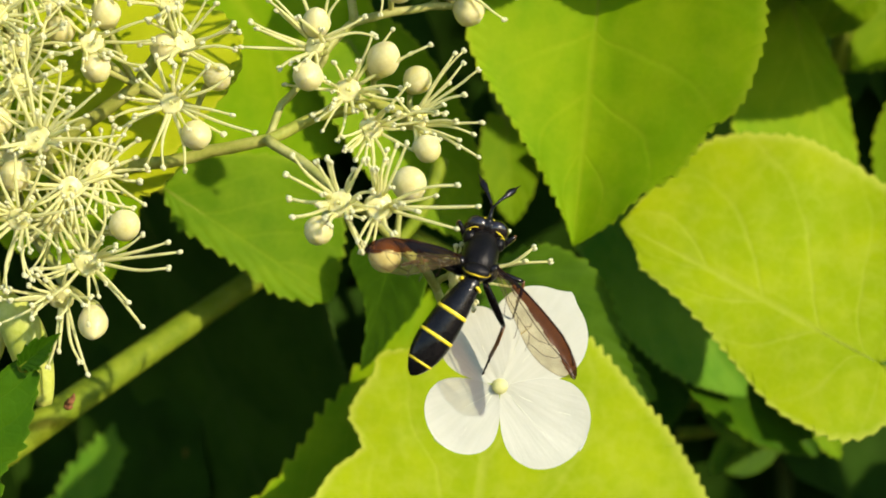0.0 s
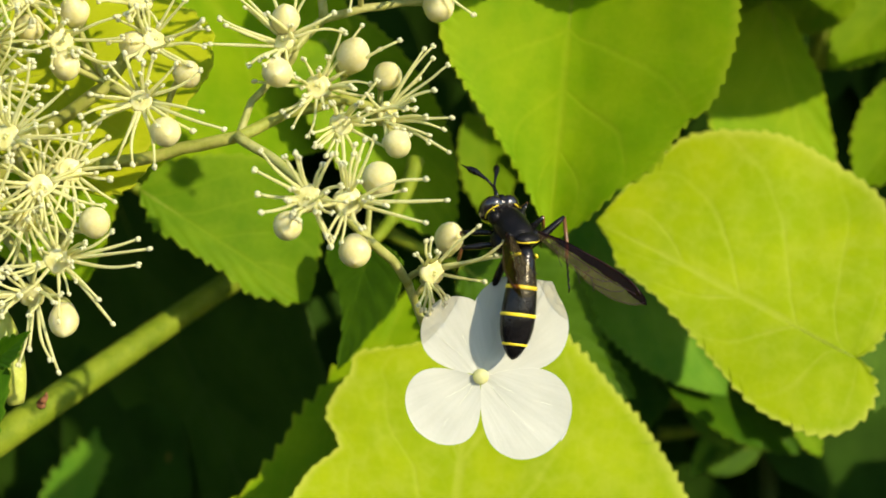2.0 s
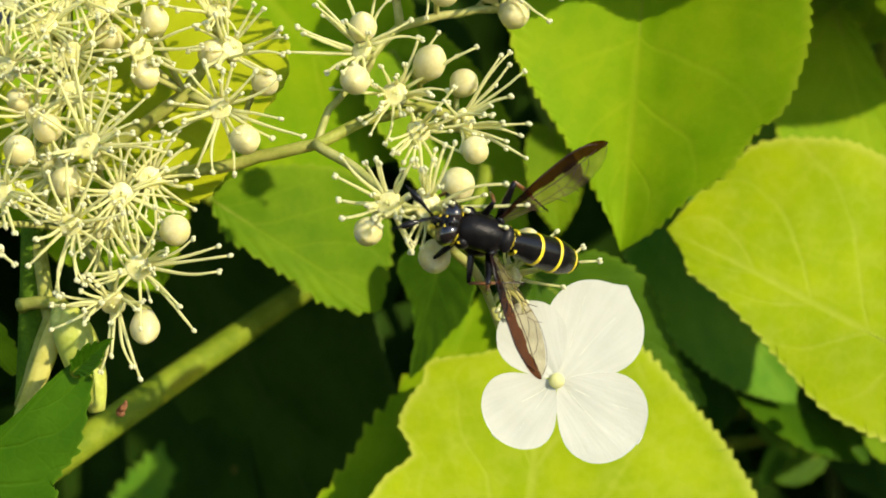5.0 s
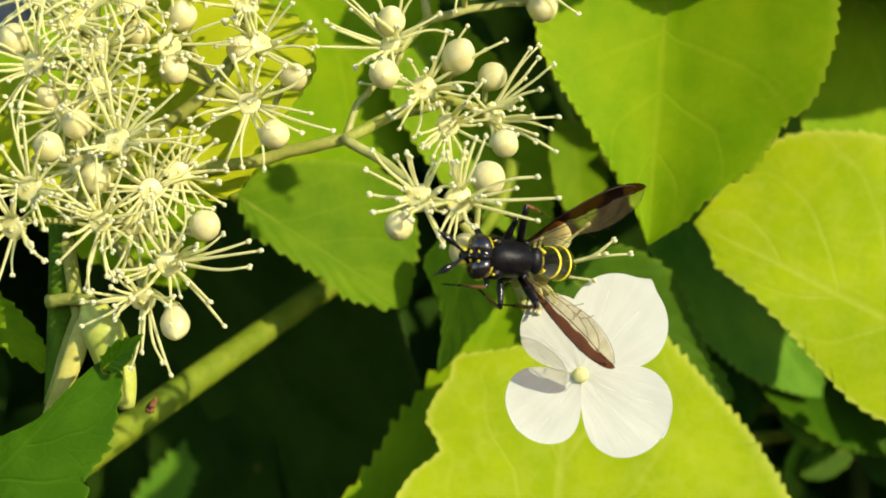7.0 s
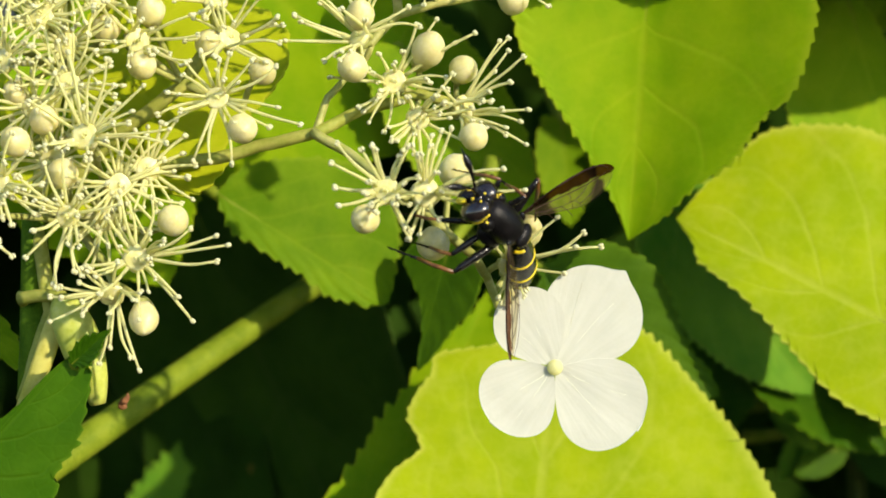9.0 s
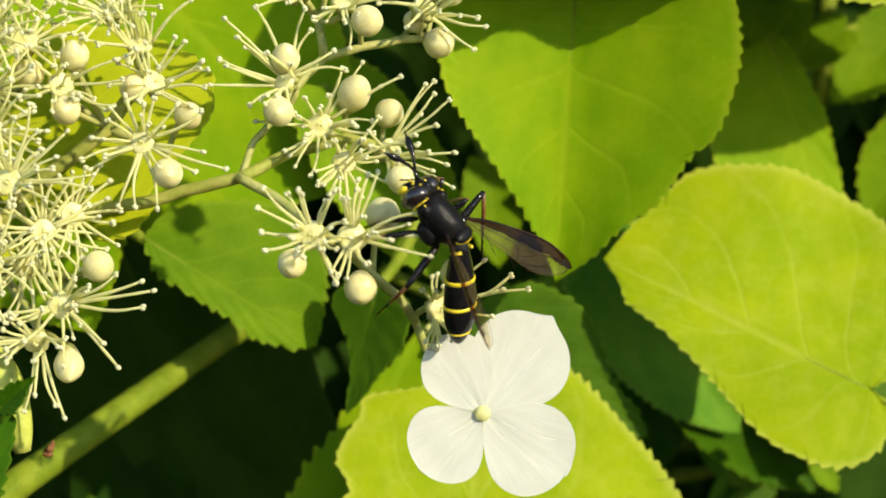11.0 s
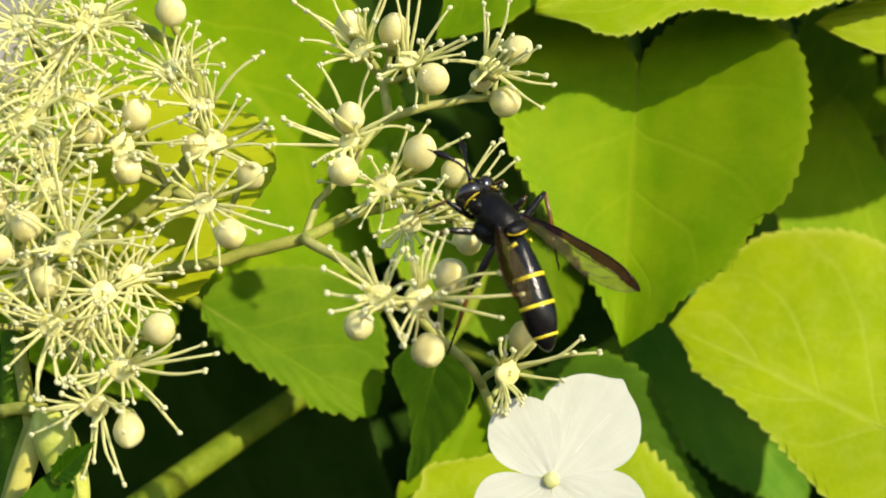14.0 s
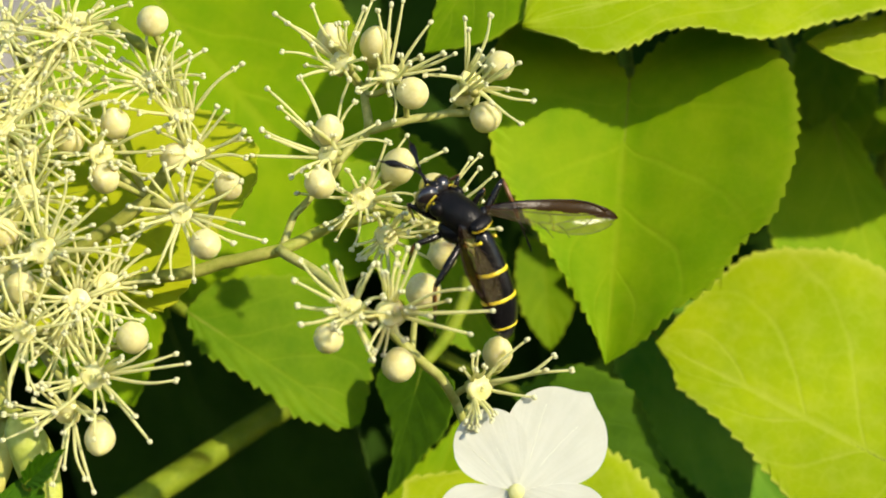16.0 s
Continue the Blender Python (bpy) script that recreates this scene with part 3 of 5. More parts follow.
# added small leaves, bright and dark by turns, that imitate dappled light
for k in range(16):
    rng = random.Random(300 + k)
    s = (k + rng.uniform(0, 1)) / 16
    x, z, y = 28.5 + 22 * s + rng.uniform(-3.0, 3.5), -1.0 - 24 * s + rng.uniform(-3.0, 3.0), rng.uniform(60, 78)
    q, size = rng.uniform(-1.2, 1.6), rng.uniform(6.0, 10.0)
    leaf((x, y, z), (x + size * math.sin(q), y + rng.uniform(-3, 1), z - size * math.cos(q)), "small added leaf in one of two greens, for dappled light below a lime leaf", (TEAL, DEEP)[k % 2], size * rng.uniform(0.24, 0.36), facing=(rng.uniform(-0.2, 0.7), -0.9, rng.uniform(-0.1, 0.5)), fold=0.2, wave=0.05, jag=0.3, tooth=1.8, seed=400 + k, half=4)


def shrub_depth():
    """The rest of the climbing shrub: dark fill leaves behind, and unseen leaves above and around that shade them."""
    rng = random.Random(77)
    verts, faces, uvs = [], [], []
    n, half = 8, 2

    def add(place, length, width, tip, face):
        ay = Vector(tip).normalized()
        az = (Vector(face) - ay * ay.dot(Vector(face))).normalized()
        ax = ay.cross(az)
        first = len(verts)
        for i in range(n + 1):
            s = i / n
            w = width / 2 * ((s + 0.03) ** 0.55) * ((1 - s) ** 0.9) * 1.75 + 0.1
            for j in range(-half, half + 1):
                u = j / half
                z = 0.15 * abs(u) * w - 0.08 * length * s * s
                jag = 1 + 0.05 * ((i % 2) * 2 - 1) * (abs(j) == half)
                verts.append((Vector(place) + ax * (u * w * jag) + ay * (s * length) + az * z) * MM)
                uvs.append(((u + 1) / 2, s))
        for i in range(n):
            for j in range(2 * half):
                a = first + i * 5 + j
                faces.append((a, a + 1, a + 6, a + 5))

    def lot(count, box, deep):
        for _ in range(count):
            p = [rng.uniform(a, b) for a, b in box]
            q = rng.gauss(0, 0.6)
            size = rng.uniform(24, 40)
            add(p, size, size * rng.uniform(0.65, 0.9), (math.sin(q), rng.uniform(-0.2, 0.2), -math.cos(q)), (rng.gauss(0, 0.3), -1, rng.uniform(-0.1, 0.8) * (1 - deep)))

    # fill behind the gaps, dark by its own colour as well
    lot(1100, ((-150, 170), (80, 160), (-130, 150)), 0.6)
    # added out of view on all sides, to keep the sun off the fill
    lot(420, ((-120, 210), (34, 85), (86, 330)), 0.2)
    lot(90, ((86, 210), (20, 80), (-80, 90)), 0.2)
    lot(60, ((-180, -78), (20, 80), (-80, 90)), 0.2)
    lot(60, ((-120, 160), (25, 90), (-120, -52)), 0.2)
    me = bpy.data.meshes.new("foliage")
    me.from_pydata(verts, [], faces)
    layer = me.uv_layers.new(name="map")
    for loop in me.loops:
        layer.data[loop.index].uv = uvs[loop.vertex_index]
    me.polygons.foreach_set("use_smooth", [True] * len(me.polygons))
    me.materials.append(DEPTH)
    tagged(new("foliage", me), "leaves of the dense climbing shrub, coloured dark for shade, partly out of view", "foliage", kind="stuff")


shrub_depth()


# ---- stems ----
def stem(points, radii, label, mat=STEM, name="stem"):
    bm = bmesh.new()
    tube(bm, [Vector(p) * MM for p in points], [r * MM for r in radii], 12)
    ob = tagged(finish(name, bm, mat), label, "stem", "shrub stems")
    for k in range(2, len(points) - 1, 4):
        bm = bmesh.new()
        ball(bm, Vector(points[k]) * MM, (radii[k] * 1.035 * MM, radii[k] * 1.035 * MM, radii[k] * 0.9 * MM), (Vector(points[k + 1]) - Vector(points[k])).to_track_quat("Z", "Y").to_matrix().to_4x4(), 14, 10)
        part("node", bm, mat, ob)
    return ob


stem(bend((-43.8, 15.3, -27.0), (-6.6, 58.6, -0.4), (0, 0, 0.2), 12), [1.82 - 0.05 * k for k in range(13)], "thick smooth green stem crossing in shade")
stem(bend((-75.0, 250, -752), (-41.0, 9, -60), (-6, -30, 0), 12)[:-1] + bend((-41.0, 9, -60), (-37.2, 7, 1.5), (1.0, 0, 0), 12), [3.4 - 0.15 * k for k in range(12)] + [1.6] * 9 + [1.5, 1.4, 1.3, 1.2], "upright green main stem of the flower head", MAIN_STEM)
stem(bend((53.4, 82, -10), (54.0, 82, -72), (0.5, 0, 0), 8), [1.3] * 9, "green stem coloured dark for deep shade", DIM_STEM)
stem(bend((57.0, 62, 60), (55.0, 62, 20), (0.5, 0, 0), 8), [1.2] * 9, "olive stem high in the shrub")


def bud_scale():
    """A ragged dry scale: a few curled flakes round a stub."""
    rng = random.Random(4)
    bm = bmesh.new()
    for k in range(6):
        q = rng.uniform(0, 6.28)
        a = Vector((0.3 * math.cos(q), 0.2 * math.sin(q), rng.uniform(-0.5, 0.1)))
        b = a + Vector((0.6 * math.cos(q), 0.4 * math.sin(q), rng.uniform(0.4, 1.1)))
        tube(bm, [p * MM for p in bend(a, b, (0.2, 0.1, 0), 5)], [0.00022, 0.00034, 0.0003, 0.00022, 0.00014, 0.00005], 6)
    for v in bm.verts:
        v.co.y *= 0.6
    ob = tagged(finish("bud_scale", bm, BROWN), "dry brown bud scale on a green stem", "bud scale")
    ob.location = Vector((-29.3, 6.0, -16.0)) * MM


bud_scale()


def post():
    """A leaning grey column behind the shrub, added for a pale grey surface of unknown kind."""
    bm = bmesh.new()
    tube(bm, [Vector(p) * MM for p in bend((-39, 74, 72), (-92, 60, -50), (0.8, 0, 0), 14)], [0.0085 + 0.0003 * math.sin(k * 1.9) for k in range(15)], 20)
    tagged(finish("post", bm, GREY), "leaning grey column added for an unidentified grey surface behind the shrub", "post")


post()


# ---- flowers ----
def stamen_mesh(length, seed):
    """A curved filament along +Z, millimetres long, that carries a two-lobed anther."""
    rng = random.Random(seed)
    bm = bmesh.new()
    bow = rng.uniform(0.01, 0.11)
    twist = rng.uniform(-0.05, 0.05)
    crook = rng.uniform(-0.05, 0.09)
    pts = [Vector((bow * math.sin(math.pi * s ** 1.3) + crook * max(0, s - 0.75) * 4 * (s - 1), twist * math.sin(3 * s), s)) * length * MM for s in (k / 8 for k in range(9))]
    tube(bm, pts, [(0.000175 - 0.00007 * k / 8) * rng.uniform(0.9, 1.12) for k in range(9)], 6)
    end = pts[-1]
    for dx in (-0.00013, 0.00013):
        ball(bm, end + Vector((dx, 0, 0.00008 + rng.uniform(0, 0.00006))), (0.00016, 0.00020, 0.00024), u=8, v=6, slot=1)
    me = bpy.data.meshes.new("stamen")
    bm.to_mesh(me)
    bm.free()
    me.materials.append(FILAMENT)
    me.materials.append(ANTHER)
    me.polygons.foreach_set("use_smooth", [True] * len(me.polygons))
    return me


STAMENS = {size: [stamen_mesh(size, size * 10 + k) for k in range(4)] for size in range(1, 10)}


def disc_mesh():
    """The cup of a fertile flower: a domed nectar disc with a stub of a style in a five-lobed calyx."""
    bm = bmesh.new()
    # a low dome with a sunken ring and a soft four-cornered outline
    rings = []
    for r, z in ((0.0, 0.00052), (0.00025, 0.00052), (0.00048, 0.00046), (0.00066, 0.00040), (0.00088, 0.00044), (0.00108, 0.00036), (0.00120, 0.00016), (0.00116, -0.0001), (0.0009, -0.0004)):
        rings.append([bm.verts.new((r * k * math.cos(q), r * k * math.sin(q), z)) for q, k in ((2 * math.pi * j / 24, 1 + 0.05 * math.cos(8 * math.pi * j / 24)) for j in range(24))])
    for r0, r1 in zip(rings, rings[1:]):
        for j in range(24):
            bm.faces.new((r0[j], r1[j], r1[(j + 1) % 24], r0[(j + 1) % 24]))
    for dx in (-0.00014, 0.00014):
        ball(bm, (dx, 0, 0.00056), (0.00014, 0.00019, 0.00020), u=8, v=6, slot=2)
    for k in range(5):
        q = 2 * math.pi * k / 5
        ball(bm, (0.00085 * math.cos(q), 0.00085 * math.sin(q), -0.00025), (0.0004, 0.0004, 0.00055), u=8, v=6, slot=1)
    tube(bm, [(0, 0, -0.0002), (0, 0, -0.0010), (0, 0, -0.0016)], [0.0009, 0.0006, 0.0003], 10, 1)
    me = bpy.data.meshes.new("flower")
    bm.to_mesh(me)
    bm.free()
    me.materials.append(DISC)
    me.materials.append(PEDICEL)
    me.materials.append(FILAMENT)
    me.polygons.foreach_set("use_smooth", [True] * len(me.polygons))
    return me


DISC_MESH = disc_mesh()


def bud_mesh(tall, seed):
    """A closed bud: four cap petals with shallow seams over a small cup."""
    bm = bmesh.new()
    n, rings = 20, 12
    rows = []
    for i in range(rings + 1):
        a = math.pi * (i / rings) * 0.995 + 0.005
        row = []
        for j in range(n):
            q = 2 * math.pi * j / n
            r = math.sin(a) * (1 - (0.02 if tall > 1.2 else 0.0) * max(0, math.cos(4 * q)) ** 6 * (1 if a < 1.7 else 0.2))
            v = Vector((r * math.cos(q), r * math.sin(q), tall * math.cos(a) + 0.14 * math.exp(-(a / 0.35) ** 2)))
            v.x, v.y = v.x * (1 + 0.16 * min(0, math.cos(a))), v.y * (1 + 0.16 * min(0, math.cos(a)))
            v *= 0.00138 * (1 + 0.07 * noise.noise(v * 0.9 + Vector((seed * 3.7, 0, 0))))
            v.z -= 0.0002 if a > 2.2 else 0
            row.append(bm.verts.new(v))
        rows.append(row)
    for r0, r1 in zip(rows, rows[1:]):
        for j in range(n):
            bm.faces.new((r0[j], r1[j], r1[(j + 1) % n], r0[(j + 1) % n]))
    tube(bm, [(0, 0, -0.0009 * tall), (0, 0, -0.0014 * tall), (0, 0, -0.0019 * tall)], [0.0010, 0.0008, 0.00035], 10, 1)
    me = bpy.data.meshes.new("bud")
    bm.to_mesh(me)
    bm.free()
    me.materials.append(CREAM)
    me.materials.append(PEDICEL)
    me.polygons.foreach_set("use_smooth", [True] * len(me.polygons))
    return me


BUDS = [bud_mesh(1.0, 1), bud_mesh(1.12, 2), bud_mesh(1.35, 3), bud_mesh(1.03, 4), bud_mesh(1.06, 5)]


def turn_to(d, spin=0.0):
    return Vector(d).normalized().to_track_quat("Z", "Y").to_matrix().to_4x4() @ Matrix.Rotation(spin, 4, "Z")


def cluster(origin, label, flowers, buds, branches, seed):
    """Part of a flower head: branches, pedicels, fertile flowers with stamens, and buds. Places in millimetres."""
    rng = random.Random(seed)
    root = thing("flower_cluster", origin, label, "flowers", "hydrangea flower head")
    o = Vector(origin)

    def local(p):
        return (Vector(p) - o) * MM

    for pts, r in branches:
        line = []
        for a, b in zip(pts, pts[1:]):
            line += [local(p) for p in bend(a, b, (0, 0, 0), 4)][: None if b is pts[-1] else -1]
        line = [p + 0.00022 * Vector((noise.noise(p * 400), noise.noise(p * 400 + Vector((5, 0, 0))), noise.noise(p * 400 + Vector((9, 0, 0))))) for p in line]
        bm = bmesh.new()
        tube(bm, line, [r * MM * (0.98 - 0.2 * k / len(line)) for k in range(len(line))], 10)
        part("branch", bm, PEDICEL if r < 0.55 else BRANCH, root)
    nodes = [Vector(p) for pts, _ in branches for p in pts]

    def pedicel(place, face, r):
        base = Vector(place) - Vector(face) * 1.6
        near = min(nodes, key=lambda q: (q - base).length + (4 if q.y < base.y else 0))
        bm = bmesh.new()
        tube(bm, [local(p) for p in bend(near, base, Vector(face) * -0.5, 6)], r * MM, 8)
        part("pedicel", bm, PEDICEL, root)

    for place, count, face, spread in flowers:
        f = Vector((face[0], -1.0, face[1])).normalized()
        pedicel(place, f, 0.30)
        ob = new("flower", DISC_MESH)
        ob.parent = root
        seat = turn_to(f, rng.uniform(0, 6)) @ Matrix.Scale(rng.uniform(0.92, 1.08), 4)
        ob.matrix_local = Matrix.Translation(local(place)) @ seat
        # stamens: reach across and up as seen from the front, or spread evenly
        if isinstance(count, list):
            reach = [Vector((x, -rng.uniform(0.3, 1.3) - 0.12 * math.hypot(x, z), z)) for x, z in count]
            # shorter stamens that lean to the front
            for k in range(8):
                q, r = rng.uniform(0, 6.28), rng.uniform(1.3, 3.2)
                reach.append(Vector((r * math.cos(q), -rng.uniform(1.5, 3.6), r * math.sin(q))))
        else:
            reach = []
            for k in range(count + 6):
                q = 2 * math.pi * (k + rng.uniform(-0.35, 0.35)) / (count + 6)
                r = spread * rng.uniform(3.6, 5.6)
                reach.append(turn_to(f).to_3x3() @ Vector((r * math.cos(q), r * math.sin(q), rng.uniform(0.2, 2.2))))
        for d in reach:
            flat = d - f * d.dot(f)
            foot = flat.normalized() * 0.95 + f * 0.15
            d = d - foot
            size = min(max(round(d.length), 1), 9)
            st = new("stamen", rng.choice(STAMENS[size]))
            st.parent = ob
            z = d.normalized()
            x = (f - z * f.dot(z)).normalized()
            m = Matrix((x, z.cross(x), z)).transposed().to_4x4() @ Matrix.Rotation(rng.gauss(0, 0.9), 4, "Z")
            grown = Matrix.Translation(foot * MM) @ m @ Matrix.Scale(d.length / size, 4)
            st.matrix_local = seat.inverted() @ grown
    for place, size, face, shape in buds:
        f = Vector((face[0], -1.0, face[1])).normalized()
        pedicel(place, f, 0.28)
        ob = new("bud", BUDS[shape or rng.choice((0, 3, 4))])
        ob.parent = root
        ob.matrix_local = Matrix.Translation(local(place)) @ turn_to(f, rng.uniform(0, 6)) @ Matrix.Scale(size * 0.97, 4)
    return root


cluster((-11, 2, 8.5), "cream star flowers and buds on the branch's fork",
        [((-3.8, 3.4, 13.1), [(-5.6, 0.3), (-3.1, -2.3), (-2.7, -2.7), (-2.2, -3.7), (-0.9, -4.5), (0.6, -1.8), (-1.3, 2.3), (0.8, 2.5), (2.0, 4.9), (3.8, 5.4), (5.4, 3.3), (7.2, 4.1), (4.6, 0.2), (4.7, -0.8)], (0.0, 0.1), 1.05),
         ((-1.7, 2.4, 9.7), [(-2.3, -2.1), (-1.8, -2.0), (-0.3, -3.2), (1.5, -3.1), (2.8, 0.0), (3.1, 3.8), (5.7, 1.4), (2.3, 1.3), (4.7, -2.4), (-0.8, 1.8), (0.3, -4.3), (4.8, 0.8), (-1.3, -2.8)], (0.2, -0.1), 0.95),
         ((2.4, 3, 10.6), [(4.0, 6.1), (3.2, 5.8), (4.0, 5.0), (5.3, 4.4), (2.8, 3.2), (4.1, 2.2), (1.4, 0.5), (3.4, -0.2), (5.7, -0.2), (5.0, -1.3), (3.7, -1.8), (3.7, -2.4), (5.5, -3.3), (1.0, -2.6), (-1.6, 0.4)], (1.1, 0.1), 1.0),
         ((-6.8, 2, 17.0), [(-5.2, 5.3), (-4.1, 3.7), (-3.4, 2.9), (-5.1, 1.2), (-5.7, 1.8), (-6.5, -0.4), (-3.1, -2.2), (-2.5, 6.4), (1.8, 6.1), (2.3, 4.3), (4.3, 2.5), (5.3, 0.8)], (-0.8, 0.6), 1.2)],
        [((-6.8, 2, 19.0), 1.0, (0, 0.9), 1),
         ((-7.4, 0, 14.1), 1.02, (0, -0.2), 0),
         ((-0.8, 3, 15.9), 1.14, (0.5, 0.7), 2),
         ((2.4, 4, 14.2), 1.0, (0.4, 0.5), 1),
         ((3.3, 0, 7.9), 0.95, (0.2, 0.0), 0)],
        [([(-25.4, 4, 5.4), (-18, 4, 6.8), (-11, 2.5, 8.5), (-6.8, 4.5, 10.7), (-1.5, 5, 12.0), (2, 5, 11)], 0.62), ([(-11, 3, 8.5), (-9.8, 3.5, 11.8), (-8, 4, 14)], 0.38)], 11)
cluster((-8, 1, 6), "cream star flowers with long stamens on a drooping side branch",
        [((-4.2, -7, 2.9), [(-4.0, 3.9), (-4.5, 2.3), (-4.2, 0.3), (-3.9, -1.2), (-2.0, 3.4), (-1.1, 3.7), (-0.8, 3.4), (-1.7, -0.2), (-1.2, -1.4), (1.5, -2.9), (2.0, -3.3), (1.9, -3.9), (1.1, 2.8), (1.9, 3.6)], (-0.15, 0.1), 1.05),
         ((-0.9, -7, 2.7), [(4.7, 1.0), (6.5, 1.9), (8.3, 0.2), (6.5, -1.7), (0.6, 4.7), (1.4, 5.1), (2.2, 5.3), (-1.1, 3.9), (-0.3, 2.7), (0.5, 3.9), (-1.7, -2.9), (-1.4, -3.8), (-0.5, -3.4)], (0.15, 0.0), 1.1)],
        [((1.7, -3, 4.7), 1.18, (0.3, 0.3), 0),
         ((-6.0, -7, 0.6), 0.95, (-0.2, -0.5), 0),
         ((-0.3, -4.2, -1.6), 1.1, (0, -0.8), 0)],
        [([(-11, 2, 8.5), (-8, 0.5, 6.6), (-5, -2.5, 4.2), (-2, -2.8, 2.2)], 0.5), ([(-2, -2.8, 2.2), (0.8, -1.5, -0.6), (3.0, 0.5, -2.4), (4.6, 2.6, -4.6)], 0.5)], 12)
cluster((4.6, 3, -4.6), "small cream flower beside the white floret",
        [((6.5, 0, -3.5), [(4.0, 4.1), (6.3, 2.8), (7.8, 1.6), (5.6, 1.6), (4.6, -0.7), (-0.7, -3.2), (-1.1, -2.7), (-0.2, -3.5), (-0.5, 2.7)], (0.6, -0.1), 1.05)], [((8.1, 2, -0.5), 1.0, (0.2, 0.9), 2)],
        [([(4.4, 2.7, -4.4), (5.0, 3.2, -6.0), (6.0, 3.8, -8.5)], 0.42)], 13)
cluster((-5.5, 5, 16.7), "cream flowers and round buds on the upper branch",
        [((-5.8, 3, 25.2), [(-5.7, 3.9), (-4.6, 3.0), (-3.2, 2.0), (-5.1, 0.7), (-3.0, -0.5), (-3.5, -1.6), (0.7, -1.5), (1.5, -0.7), (-2.5, 4.7), (2.0, 4.4), (2.7, 5.4)], (-0.6, 0.5), 1.05),
         ((-1.6, 3, 24.1), [(3.6, 4.4), (2.7, 1.3), (4.7, 1.6), (5.7, 1.7), (4.7, 0.4), (-1.5, -1.7), (0.5, -4.2), (1.2, 6.2), (-1.0, 5.4), (0.2, 5.9)], (0.2, 0.8), 1.1),
         ((5.7, 4, 23.6), [(-0.6, 5.3), (-0.3, 4.4), (1.6, 5.6), (0.6, 2.6), (0.9, 2.0), (4.1, 1.5), (3.1, -0.8), (4.7, -1.0), (4.3, -3.8), (-4.0, 0.4), (5.4, -1.8)], (0.8, 0.7), 0.95)],
        [((0.5, 2, 22.3), 1.1, (0.3, 0.1), 0),
         ((8.2, 6, 25.5), 1.0, (0.9, 0.4), 1),
         ((7.0, 5, 20.7), 1.08, (0.6, -0.3), 0),
         ((4.9, 6, 22.8), 0.85, (0.3, 0.3), 0),
         ((-6.8, 4, 27.5), 1.0, (-0.2, 0.8), 1),
         ((-2.9, 4, 26.9), 1.1, (0.1, 0.7), 2)],
        [([(-8, 4, 13.5), (-5.5, 5.5, 17.5), (-3.5, 6, 19.6), (0.0, 6, 20.5), (3.5, 6.5, 21.2), (6.1, 6.5, 21.4)], 0.46), ([(-3.5, 6, 19.6), (-4, 6, 23)], 0.45)], 14)
cluster((-23, 4, 13), "crowded cream star flowers and buds of the main flower head",
        [((-19.3, -0.8, 11.4), [(-4.1, 0.4), (-5.0, -1.5), (-4.2, -2.4), (-2.0, -5.5), (-0.4, -5.6), (1.4, -5.8), (5.4, -1.0), (7.4, -2.5), (4.6, -2.6), (-2.5, 2.9), (-1.2, 3.9), (1.2, 3.7), (3.1, 3.1), (5.2, 2.6)], (0.0, 0.05), 1.12),
         ((-18.5, 1, 16.8), [(4.4, 1.7), (4.9, 1.0), (2.9, 3.4), (-2.9, 1.7), (-3.7, -0.2), (2.0, 3.9), (4.6, -0.5), (3.4, -2.2), (-0.5, 3.4), (4.1, 1.2)], (0.8, 0.4), 1.1),
         ((-26.5, 0, 16.6), [(5.0, 2.0), (5.5, 0.3), (3.0, -1.3), (4.0, -2.3), (4.8, -2.0), (-2.8, -0.5), (-3.3, -1.3), (-2.0, 1.5), (-1.0, 3.5), (0.5, 4.0), (-3.5, 3.0)], (0.5, -0.1), 1.05),
         ((-19.8, 2, 20.2), [(-4.9, 3.7), (-3.7, 2.7), (-2.7, 2.9), (-2.2, 3.7), (-1.5, 4.8), (-1.4, 3.8), (-0.1, 6.9), (1.0, 4.7), (1.4, 2.6), (4.7, 3.8), (5.4, 4.3), (-4.9, 0.6), (-3.4, 0.0)], (0.1, 1.3), 1.05),
         ((-22.6, 3, 23.5), 14, (-0.3, 0.9), 0.95),
         ((-28.8, 1, 28.1), [(-3.7, 0.5), (-2.4, -1.5), (-2.9, -3.2), (-1.5, -2.9), (1.2, -4.1), (3.7, -3.7), (4.4, -2.2), (4.6, 1.5), (2.9, 2.9), (-0.5, -3.9), (3.4, 0.2)], (0, 0.4), 1.0)],
        [((-25.9, -1, 14.3), 0.97, (0, -0.1), 0),
         ((-20.2, 1, 16.4), 0.97, (-0.2, 0.1), 0),
         ((-25.3, 0, 19.2), 1.0, (0, 0.8), 1),
         ((-17.0, -2, 8.6), 1.0, (0.2, -0.2), 0),
         ((-15.5, 1, 13.9), 0.95, (0.5, 0.1), 1),
         ((-22.5, 2, 28.6), 1.05, (0.2, 0.2), 0)],
        [([(-36, 7, 2), (-30, 6, 8), (-23, 4.5, 13.1), (-20, 5, 18), (-21, 6, 25), (-27, 6, 29)], 0.7), ([(-23, 4.5, 13.1), (-17.5, 4, 11.0)], 0.5)], 15)
